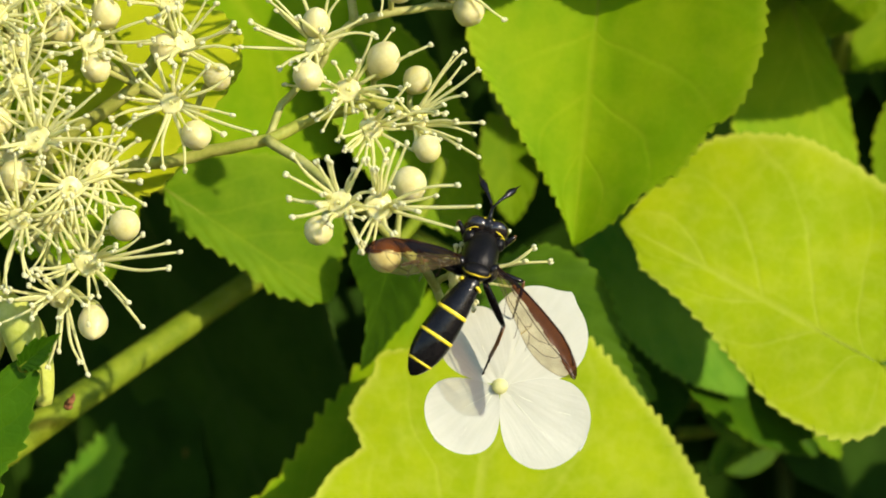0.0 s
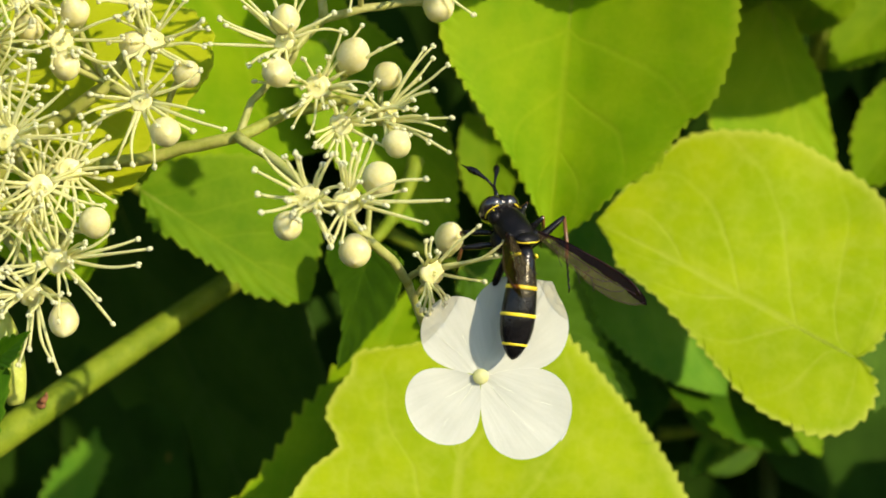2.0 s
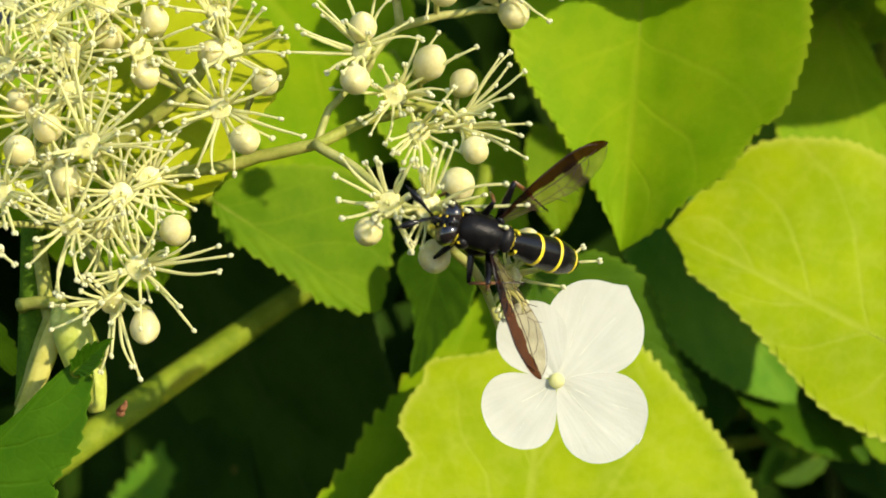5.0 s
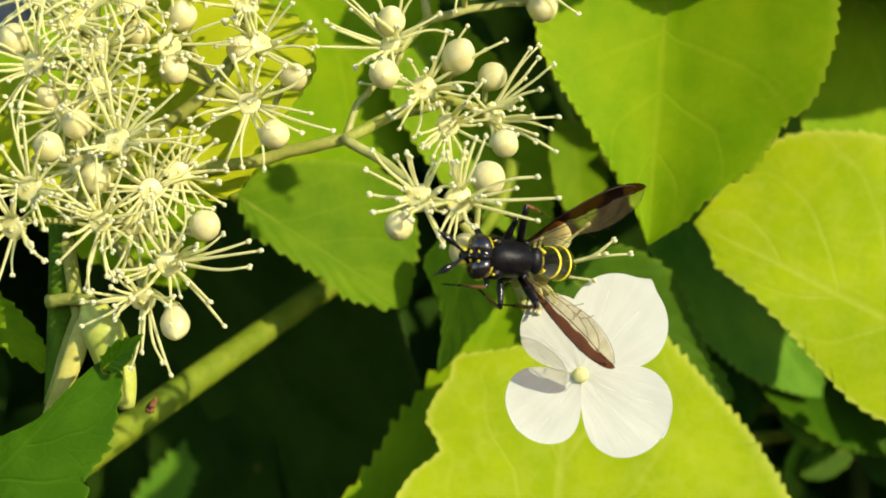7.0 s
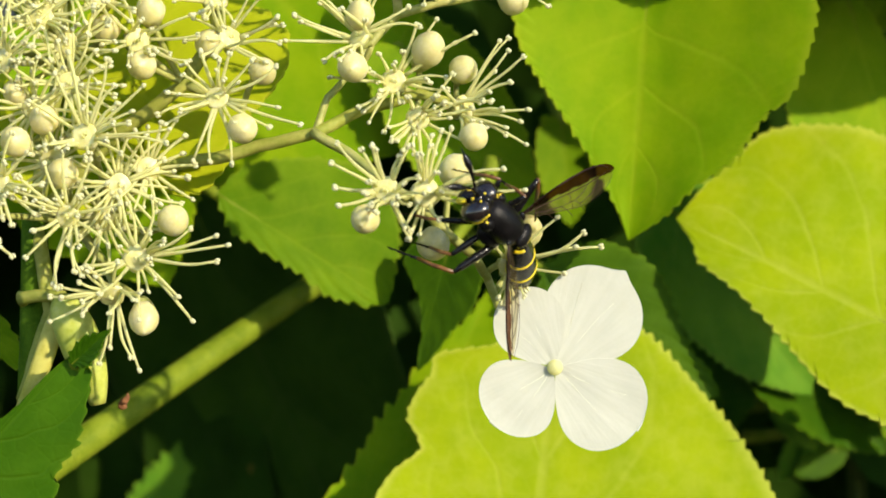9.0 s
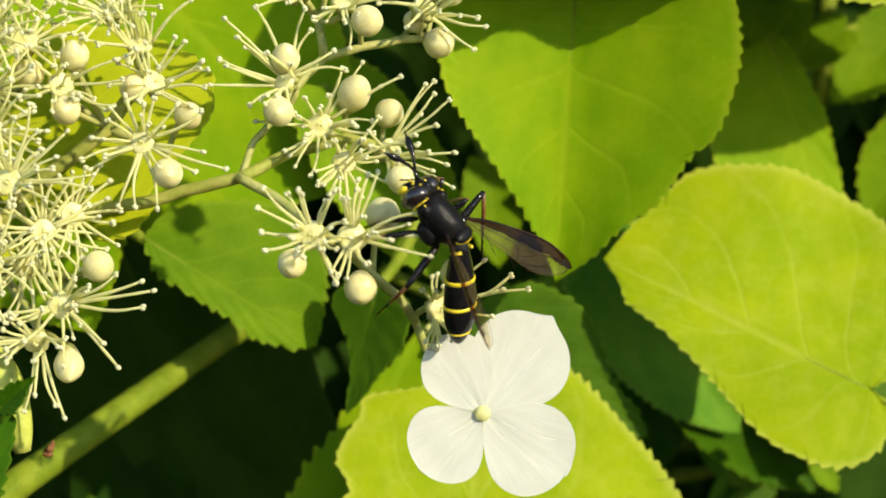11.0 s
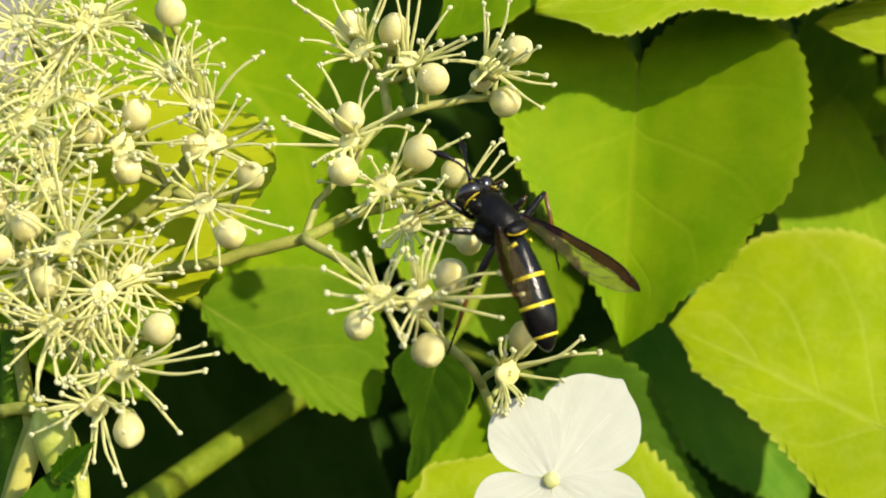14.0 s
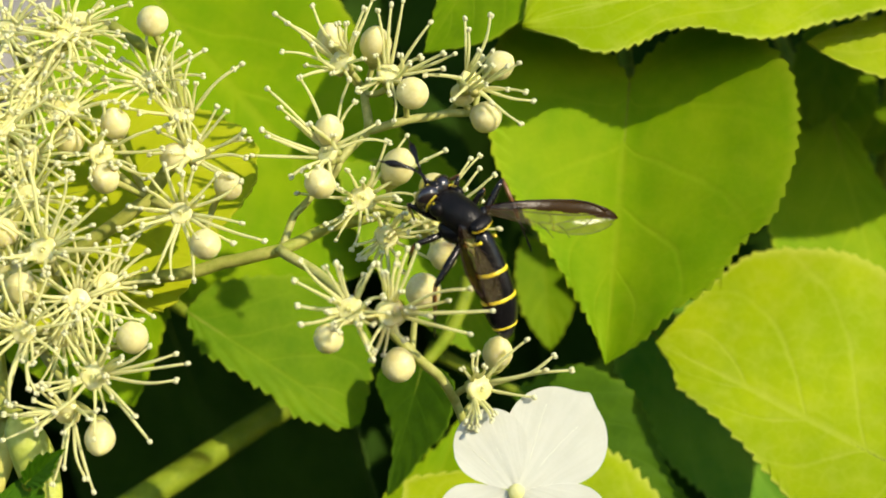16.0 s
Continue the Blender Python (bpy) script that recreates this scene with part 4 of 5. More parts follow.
cluster((-33, 4, 12), "dense cream stamens and buds at the heart of the flower head",
        [((-32.5, -1, 16.1), 16, (-0.1, 0.2), 1.0),
         ((-32.1, -2, 12.6), 15, (0.1, 0.0), 0.95),
         ((-37.7, -3, 14.6), [(-4.2, -0.2), (-3.7, -2.2), (-3.5, -4.9), (-1.7, -3.7), (-1.0, -3.4), (1.5, -0.2), (3.0, -2.0), (-1.2, 5.2), (-0.4, 5.4), (1.0, 5.7), (-3.7, 2.0), (2.2, 1.7), (3.7, 2.5)], (-0.3, 0.0), 1.05),
         ((-32.5, -1, 21.6), 16, (0, 0.3), 1.05),
         ((-31.5, 0, 24.7), 16, (0.1, 0.3), 1.0),
         ((-35.0, 0, 27.2), 15, (-0.2, 0.4), 1.0),
         ((-37.5, -1, 21.0), 14, (-0.3, 0.2), 1.0),
         ((-29.8, 1, 20.5), 15, (0.2, 0.8), 0.95),
         ((-34.5, -2, 18.5), 15, (-0.2, 0.5), 0.95),
         ((-35.2, -2, 10.5), 14, (-0.1, -0.2), 0.95),
         ((-29.5, 0, 27.0), 14, (0.2, 0.6), 0.9)],
        [((-29.2, 0, 17.7), 0.97, (0, 0.2), 0),
         ((-34.1, -3, 9.4), 1.0, (0, 0.1), 0),
         ((-36.4, -4, 7.4), 1.0, (-0.1, 0.2), 0),
         ((-36.8, -2, 11.9), 0.85, (0, -0.3), 0),
         ((-39.7, -2, 16.8), 1.15, (-0.3, 0.2), 0),
         ((-33.3, 1, 21.9), 1.0, (0, 0.3), 0)],
        [([(-37, 7, 2), (-36, 6, 9), (-34, 5, 15), (-34, 5, 24)], 0.8)], 16)
cluster((-31, 3, 2), "cream star flowers with spreading stamens low on the flower head",
        [((-26.2, -2.2, -2.7), [(4.9, 2.5), (7.0, 1.9), (8.1, 1.1), (7.1, -0.3), (3.7, -3.3), (4.9, -5.4), (-4.2, -0.6), (-4.6, -1.3), (-3.3, -1.5), (-1.8, 4.2), (-2.3, 3.5), (-0.6, 4.7), (1.6, 5.2), (-1.1, 5.7), (-3.0, -3.0), (0.4, -5.2)], (0.15, 0.0), 1.1),
         ((-30.4, -3.6, 7.9), [(-1.2, 7.1), (-2.2, 5.2), (0.7, 5.4), (2.2, 6.4), (2.7, 4.2), (5.2, 4.2), (2.9, 2.7), (4.2, 2.0), (3.9, 1.0), (7.4, 0.5), (7.1, -0.7), (-4.4, 2.9), (-3.7, -1.0), (3.2, -1.5)], (0.0, 0.1), 1.1),
         ((-31.9, -4, 1.0), [(-3.3, -3.5), (-1.1, -5.8), (0.9, -4.7), (1.5, -5.1), (-2.7, 0.2), (-3.7, 3.2), (-4.4, 1.5), (-1.7, 4.4), (0.0, 5.4), (2.2, 4.7), (3.7, 2.7), (4.7, 1.0), (3.7, -2.5), (-0.7, -6.1)], (0.0, -0.2), 1.1),
         ((-28.5, -2, -5.8), [(-5.0, -2.3), (-4.0, -0.3), (-5.0, -0.2), (-2.0, -1.3), (-2.5, 1.0), (-0.7, -5.9), (0.1, -4.5), (2.0, -5.4), (2.6, -6.5), (-4.2, 0.6)], (0.0, -0.7), 1.0),
         ((-28.0, -1, 3.8), 17, (0.3, 0.0), 1.0),
         ((-25.6, 0, 5.2), 13, (0.3, 0.1), 0.85),
         ((-38.0, -4, 3.8), [(-3.4, 1.7), (-2.8, -0.4), (-3.7, -1.0), (0.7, -2.9), (1.6, -3.5), (3.4, -2.6), (4.4, -1.4), (4.1, -0.1), (2.9, 2.5), (-0.2, 5.9), (-1.2, 6.9), (-0.5, 6.9), (1.7, 4.2), (-2.2, 3.4)], (-0.2, 0.0), 1.1),
         ((-39.4, -4, 0.5), [(-1.1, -5.1), (0.2, -4.1), (2.8, -2.9), (1.6, -1.5), (2.1, 0.5), (-2.5, -2.2), (-2.9, 0.0), (-1.0, 2.9), (0.5, 3.4), (-3.2, -2.9)], (-0.2, -0.4), 0.9),
         ((-33.8, -1, 5.8), 13, (-0.2, 0.2), 0.9),
         ((-29.5, 0, 0.8), 12, (0.3, -0.3), 0.85)],
        [((-23.1, -2, 0.6), 1.05, (0.3, 0.2), 0),
         ((-32.5, -3, 4.7), 1.05, (0, 0.1), 0),
         ((-25.7, -2, -7.9), 1.0, (0.2, -0.9), 2)],
        [([(-37.2, 7, 1.5), (-33, 5, 0.5), (-29, 3, 0.5), (-26.5, 2.5, -0.5)], 0.6), ([(-33, 5, 0.5), (-30, 4, -3.5), (-29, 2.5, -5.0)], 0.5), ([(-37.2, 7, 1.5), (-35.4, 5, -7.5), (-37.9, 5, -15.6)], 0.75)], 17)


def young_shoot():
    """A pale shoot: a long folded bract and a shorter one on the main stem."""
    root = thing("young_shoot", (-33.5, 3, -7.2), "pale green young shoot of two long folded bracts", "shoot")
    for a, b, wide, flat, mat in (((-0.6, 0.0, 0.9), (2.9, -0.4, -8.6), 1.9, 0.8, YOUNG), ((-1.0, 1.4, -0.2), (-4.9, 1.4, -10.2), 0.95, 0.6, STRAP)):
        bm = bmesh.new()
        pts = [p * MM for p in bend(a, b, (0.5, -0.4, 0), 14)]
        tube(bm, pts, [wide * MM * (0.18 + 0.82 * math.sin(math.pi * min(1, 0.06 + (k / 14) ** 0.7 * 0.9)) ** 0.7) for k in range(15)], 14)
        for v in bm.verts:
            v.co.y = v.co.y * flat + 0.00012 * noise.noise(v.co * 900)
        part("bract", bm, mat, root)
    bm = bmesh.new()
    tube(bm, [p * MM for p in bend((-4.6, 2.4, 0.8), (-0.4, 0.6, 0.9), (0, 0, 0.3), 8)], [0.0008, 0.0006, 0.0006, 0.0006, 0.0006, 0.0006, 0.0006, 0.0007, 0.0007], 10)
    part("shoot_stalk", bm, BRANCH, root)
    return root


young_shoot()


# ---- white sterile floret ----
def sepal_mesh(length, width, seed, cup):
    bm = bmesh.new()
    n, half = 22, 9
    rows = []
    for side in (0, 1):
        grid = []
        for i in range(n + 1):
            s = math.sin(i / n * math.pi / 2)
            w = width / 2 * math.sqrt(max(0.0, 1 - ((s - 0.56) / 0.44) ** 2)) if s > 0.56 else width / 2 * (0.10 + 0.90 * math.sin(s / 0.56 * math.pi / 2) ** 0.9)
            row = []
            for j in range(-half, half + 1):
                u = j / half
                x, y = u * max(w, 0.00002), s * length
                y += 0.00025 * noise.noise(Vector((u * 2, seed, s))) * (s > 0.7)
                y += 0.00042 * math.exp(-(x / 0.0007) ** 2) * (s > 0.93) * (seed == 4)
                z = cup * length * (u * u * 0.35 + s * s * 0.3) - 0.00005 * math.exp(-(u * 6) ** 2) * (1 - s)
                z += 0.00012 * noise.noise(Vector((x * 350, y * 350, seed * 3.1)))
                row.append(bm.verts.new((x, y, z - side * 0.00016)))
            grid.append(row)
        rows.append(grid)
    for side, grid in enumerate(rows):
        for r0, r1 in zip(grid, grid[1:]):
            for a in range(2 * half):
                q = (r0[a], r0[a + 1], r1[a + 1], r1[a])
                bm.faces.new(q if side == 0 else q[::-1])
    t, b = rows
    rim_t = t[0] + [r[-1] for r in t[1:]] + t[-1][-2::-1] + [r[0] for r in t[-2:0:-1]]
    rim_b = b[0] + [r[-1] for r in b[1:]] + b[-1][-2::-1] + [r[0] for r in b[-2:0:-1]]
    for i in range(len(rim_t)):
        k = (i + 1) % len(rim_t)
        f = bm.faces.new((rim_t[i], rim_b[i], rim_b[k], rim_t[k]))
        for e in f.edges:
            e.smooth = False
    return bm


def white_floret():
    root = thing("sterile_floret", (10.3, -0.5, -12.5), "four-sepalled white sterile hydrangea floret on a thin stalk", "flower")
    for angle, length, width, lift, cup, seed in ((120, 7.3, 6.4, 0.05, 0.015, 1), (-141, 7.0, 7.4, 0.03, 0.02, 2), (-38, 8.7, 8.5, 0.0, 0.02, 3), (54, 9.6, 9.0, -0.04, 0.0, 4)):
        ob = part("sepal", sepal_mesh(length * MM, width * MM, seed, cup), SEPAL, root)
        q = radians(angle)
        ay = Vector((math.cos(q), 0, math.sin(q)))
        az = Vector((0, -1, 0))
        m = Matrix((ay.cross(az), ay, az)).transposed().to_4x4()
        ob.matrix_local = Matrix.Translation((0.0004 * math.cos(q), -lift * MM, 0.0004 * math.sin(q))) @ m
        bm = bmesh.new()
        for fan in (-0.32, 0.15):
            line = [Vector((math.sin(fan) * s * length * MM * 0.62 * (1 + 0.2 * s) + 0.00022 * math.sin(4.0 * s + seed * 2) * s, s * length * MM * 0.75, cup * length * MM * ((fan * s) ** 2 * 0.35 + (0.75 * s) ** 2 * 0.3) - 0.00001 - 0.00005 * math.exp(-(fan * 6) ** 2) * (1 - 0.75 * s))) for s in (k / 8 for k in range(1, 9))]
            tube(bm, line, [0.00002 - 0.0000015 * k for k in range(8)], 5)
        part("vein", bm, SEPAL_VEIN, ob)
    bm = bmesh.new()
    ball(bm, (0, -0.0002, 0), (0.0007, 0.0005, 0.0007), u=18, v=12)
    part("centre_bud", bm, FILAMENT, root, "tiny cream bud at the heart")
    bm = bmesh.new()
    tube(bm, bend((0, 0.0009, 0), (-0.0042, 0.0025, 0.0042), (0, 0.001, 0)), 0.0004, 8)
    part("pedicel", bm, PEDICEL, root)
    return root


floret = white_floret()


# ---- hoverfly: +Y forward, +Z its back, millimetres ----
ABDOMEN = [(0.0, 0.50), (0.4, 0.76), (1.0, 0.94), (2.0, 1.14), (3.2, 1.36), (4.4, 1.49), (5.4, 1.56), (6.3, 1.59), (7.2, 1.53), (8.0, 1.36), (8.8, 1.07), (9.4, 0.73), (9.8, 0.42), (10.0, 0.10)]


def body_radius(d):
    for (a, ra), (b, rb) in zip(ABDOMEN, ABDOMEN[1:]):
        if a <= d <= b:
            return ra + (rb - ra) * (d - a) / (b - a)
    return 0.1


def hoverfly():
    fly = thing("hoverfly", (0, 0, 0), "black wasp-like hoverfly with thin yellow bands and smoky wings", "fly")
    bm = bmesh.new()
    rows = [(-2.35, 0.45), (-2.2, 0.94), (-1.7, 1.34), (-1.0, 1.53), (0.0, 1.59), (0.9, 1.53), (1.6, 1.30), (2.1, 0.94), (2.45, 0.46)]
    lathe(bm, [(d * MM, r * MM) for d, r in rows], 26, 0.98)
    for side in (-1, 1):
        ball(bm, Vector((side * 1.30, 1.5, 0.35)) * MM, (0.0006, 0.0007, 0.0007), u=12, v=8)
        ball(bm, Vector((side * 1.1, -0.3, -1.1)) * MM, (0.0009, 0.0013, 0.0009), u=12, v=8)
    part("thorax", bm, DULL, fly)
    # scutellum with a yellow hind edge, and yellow spots at the flanks
    bm = bmesh.new()
    ball(bm, Vector((0, -2.15, 0.85)) * MM, (0.0012, 0.0007, 0.0005), u=16, v=10)
    part("scutellum", bm, DULL, fly)
    bm = bmesh.new()
    arc = [Vector((1.15 * math.sin(q), -2.05 - 0.70 * math.cos(q), 0.95 - 0.25 * math.sin(q) ** 2)) * MM for q in (radians(a) for a in range(-80, 81, 16))]
    tube(bm, arc, 0.00012, 6)
    part("scutellum_edge", bm, YELLOW, fly, "yellow rim")
    for side in (-1, 1):
        bm = bmesh.new()
        ball(bm, Vector((side * 1.42, 1.75, 0.85)) * MM, (0.00012, 0.00025, 0.00012), u=8, v=6)
        part("shoulder_spot", bm, YELLOW, fly, "yellow spot")
    # head
    bm = bmesh.new()
    ball(bm, Vector((0, 2.85, 0.05)) * MM, (0.00165, 0.00092, 0.00142), u=24, v=16)
    ball(bm, Vector((0, 3.62, -0.75)) * MM, (0.0007, 0.0007, 0.0009), u=14, v=10)
    ball(bm, Vector((0, 3.42, 0.42)) * MM, (0.00075, 0.0005, 0.0006), u=14, v=10)
    ball(bm, Vector((0, 3.00, 1.25)) * MM, (0.00035, 0.0004, 0.0003), u=12, v=8)
    tube(bm, [Vector((0, 3.55, 0.55)) * MM, Vector((0, 4.05, 0.95)) * MM, Vector((0, 4.75, 1.25)) * MM], [0.00036, 0.0002, 0.00015], 8)
    head = part("head", bm, BLACK, fly)
    for side in (-1, 1):
        bm = bmesh.new()
        ball(bm, Vector((side * 0.78, 2.86, 0.06)) * MM, (0.00124, 0.00093, 0.00146), Matrix.Rotation(side * 0.22, 4, "Z"), u=24, v=16)
        part("eye", bm, EYE, head, "dark glossy compound eye")
        bm = bmesh.new()
        pts = [(0.05 * side, 4.65, 1.2), (0.40 * side, 5.3, 1.45), (0.85 * side, 6.0, 1.55), (1.15 * side, 6.5, 1.55), (1.45 * side, 6.95, 1.5), (1.65 * side, 7.3, 1.45), (1.95 * side, 7.8, 1.4)]
        tube(bm, [Vector(p) * MM for p in pts], [0.00012, 0.00012, 0.00020, 0.00034, 0.00029, 0.00010, 0.00003], 8)
        part("antenna", bm, BLACK, head, "black clubbed antenna")
        bm = bmesh.new()
        tube(bm, [Vector((side * 1.72 * math.sin(q), 2.12 + 0.10 * math.sin(q), 0.05 + 1.30 * math.cos(q))) * MM for q in (radians(a) for a in range(28, 115, 8))], 0.00005, 6)
        part("eye_margin", bm, YELLOW, head, "thin yellow line behind the eye")
        bm = bmesh.new()
        ball(bm, Vector((side * 0.36, 3.86, 0.40)) * MM, (0.00013, 0.00013, 0.00015), u=8, v=6)
        ball(bm, Vector((side * 0.50, 3.95, -0.85)) * MM, (0.00032, 0.0003, 0.0006), u=10, v=8)
        ball(bm, Vector((side * 0.40, 3.42, 1.05)) * MM, (0.00012, 0.00012, 0.0001), u=8, v=6)
        part("face_patch", bm, YELLOW, head, "yellow face patch")
    # abdomen, hinged at the waist
    bm = bmesh.new()
    fine = [(d * 0.25, body_radius(d * 0.25)) for d in range(41)]
    fine = [(d, r * (1 - 0.035 * sum(math.exp(-((d - k) / 0.13) ** 2) for k in (3.6, 6.05, 8.65)))) for d, r in fine]
    lathe(bm, [(d * MM, r * MM) for d, r in fine], 28, 0.85, 4.0)
    abdomen = part("abdomen", bm, BLACK, fly)
    for d, w in ((3.6, 0.19), (6.05, 0.17), (8.65, 0.12)):
        bm = bmesh.new()
        lathe(bm, [(x * MM, (body_radius(x) * k) * MM) for x, k in ((d - w, 0.96), (d - w * 0.8, 1.018), (d, 1.03), (d + w * 0.8, 1.018), (d + w, 0.96))], 28, 0.85, 4.0)
        part("band", bm, YELLOW, abdomen, "thin yellow cross band")
    for side in (-1, 1):
        bm = bmesh.new()
        tube(bm, [Vector((side * (0.25 + 0.78 * math.sin(q)), -0.40 - 0.45 * math.sin(q), 0.92 * math.cos(q))) * MM for q in (radians(a) for a in range(38, 100, 12))], 0.00015, 6)
        part("waist_mark", bm, YELLOW, abdomen, "yellow curved mark")
    # wings, hinged at their roots; local +X to the tip, +Y the front edge
    wings = []
    for side in (-1, 1):
        n, m = 64, 26
        bm = bmesh.new()
        grid = []
        for i in range(n + 1):
            s = i / n
            front = 0.55 * math.sin(math.pi * min(1, s * 1.02) ** 0.8) - 0.55 * max(0, s - 0.9) ** 2 * 60 * 0.3
            front -= 1.2 * (1 - math.sqrt(1 - 0.999 * max(0.0, (s - 0.72) / 0.28) ** 2))
            chord = 3.1 * (0.10 + 0.90 * math.sin(math.pi * min(1.0, 0.06 + 0.62 * s)) ** 1.2) * math.sqrt(max(0.0004, 1 - max(0.0, (s - 0.62) / 0.38) ** 2.6))
            row = []
            for j in range(m + 1):
                v = j / m
                x = s * 11.7 - 0.35 * v * (s > 0.5)
                z = 0.035 * math.sin(v * 13 + s * 2) * (1 - v * 0.5) + 0.12 * math.sin(s * 5) + 0.05 * math.sin(v * 4 + s * 9)
                row.append(bm.verts.new((x * MM, side * 0 + (front - v * chord) * MM, z * MM)))
            grid.append(row)
        grid_line = [(row[-1].co.x / MM, row[-1].co.y / MM) for row in grid]
        for i in range(n):
            for j in range(m):
                f = bm.faces.new((grid[i][j], grid[i][j + 1], grid[i + 1][j + 1], grid[i + 1][j]))
                s = (i + 0.5) / n
                edge = 0.37 + 0.02 * math.sin(s * 31) + 1.1 * max(0, s - 0.80)
                f.material_index = 0 if (j + 0.5) / m < edge else 1
        if side < 0:
            for v in bm.verts:
                v.co.x *= -1
            bmesh.ops.reverse_faces(bm, faces=bm.faces[:])
        wing = part("wing", bm, [WING_DARK, WING_CLEAR], fly, "smoky brown wing with a clear hind half")
        sx = side

        def vein(pts, r=0.030):
            bm = bmesh.new()
            tube(bm, [Vector((sx * x, y, 0.06)) * MM for x, y in pts], r * MM, 5)
            part("vein", bm, VEIN, wing)

        rim = [grid_line[i] for i in range(4, n + 1, 4)]
        vein(rim, 0.022)
        vein([(0, 0.0), (2, 0.30), (4, 0.48), (6, 0.52), (8, 0.45), (9.2, 0.22), (10, -0.08), (10.7, -0.6)], 0.085)
        vein([(0, -0.1), (2, -0.3), (4, -0.55), (6, -0.8), (8, -0.95), (10.4, -0.9)], 0.045)
        vein([(0.5, -0.3), (2.5, -1.0), (4.5, -1.5), (6.2, -1.7), (7.2, -1.5), (8.0, -1.0)])
        vein([(4.5, -1.5), (5.2, -2.2), (5.7, -3.0)])
        vein([(6.2, -1.7), (6.8, -2.3), (8.4, -2.0), (9.2, -1.4), (9.4, -0.9)])
        vein([(6.8, -2.3), (7.1, -3.0)])
        vein([(2.5, -1.0), (3.2, -1.9), (3.6, -2.3)])
        vein([(5.6, -0.75), (5.8, -1.2), (5.5, -1.65)])
        bm = bmesh.new()
        ball(bm, (0, -0.0003, 0.0), (0.0003, 0.00045, 0.00022), u=10, v=8)
        part("wing_base", bm, BLACK, wing)
        wings.append(wing)
    # legs: thigh hinged on the body, shin and foot hinged on the thigh; local +Y along the limb
    legs = []
    for l1, l2, thick in LEG_SIZES:
        for side in (-1, 1):
            bm = bmesh.new()
            tube(bm, [(0, 0, 0), (0, 0.15 * l1 * MM, 0), (0, 0.5 * l1 * MM, 0), (0, 0.85 * l1 * MM, 0), (0, l1 * MM, 0)], [thick * k * MM for k in (0.5, 0.85, 1.0, 0.75, 0.5)], 10)
            thigh = part("leg", bm, BLACK, fly, "black leg with rusty joints")
            bm = bmesh.new()
            tube(bm, [(0, 0, 0), (0, 0.3 * l2 * MM, 0.0001), (0, 0.55 * l2 * MM, 0)], [thick * k * MM for k in (0.46, 0.52, 0.44)], 8, 1)
            tube(bm, [(0, l2 * k * MM, 0.00008 * (k_i % 2)) for k_i, k in enumerate((0.55, 0.64, 0.66, 0.74, 0.76, 0.84, 0.86, 0.94, 1.0))], [thick * k * MM for k in (0.34, 0.30, 0.22, 0.29, 0.21, 0.27, 0.21, 0.26, 0.14)], 8, 0)
            shin = part("shin", bm, [BLACK, RUST], thigh)
            shin.location = (0, l1 * MM, 0)
            legs.append((thigh, shin, l1, l2, side))
    return fly, abdomen, wings, legs


LEG_SIZES = ((3.0, 4.6, 0.30), (3.4, 5.2, 0.33), (4.7, 6.8, 0.38))
HIPS = ((0.8, 1.3, -1.3), (0.9, 0.0, -1.5), (0.9, -1.5, -1.2))
fly, abdomen, wings, legs = hoverfly()


# ---- movement ----
def axes(y, up):
    """A turn whose +Y lies along y and whose +Z leans to up."""
    y = Vector(y).normalized()
    z = Vector(up) - y * y.dot(Vector(up))
    z = z.normalized() if z.length > 1e-4 else y.orthogonal().normalized()
    return Matrix((y.cross(z), y, z)).transposed()


def limb(hip, foot, l1, l2, out):
    """Knee of a two-jointed limb that bows towards out, and the foot that it can reach."""
    hip, foot = Vector(hip), Vector(foot)
    d = foot - hip
    reach = min(max(d.length, abs(l1 - l2) + 0.3), (l1 + l2) * 0.985)
    d.normalize()
    a = (l1 * l1 - l2 * l2 + reach * reach) / (2 * reach)
    h = math.sqrt(max(0.0, l1 * l1 - a * a))
    o = Vector(out) - d * d.dot(Vector(out))
    o.normalize()
    return hip + d * a + o * h, hip + d * reach


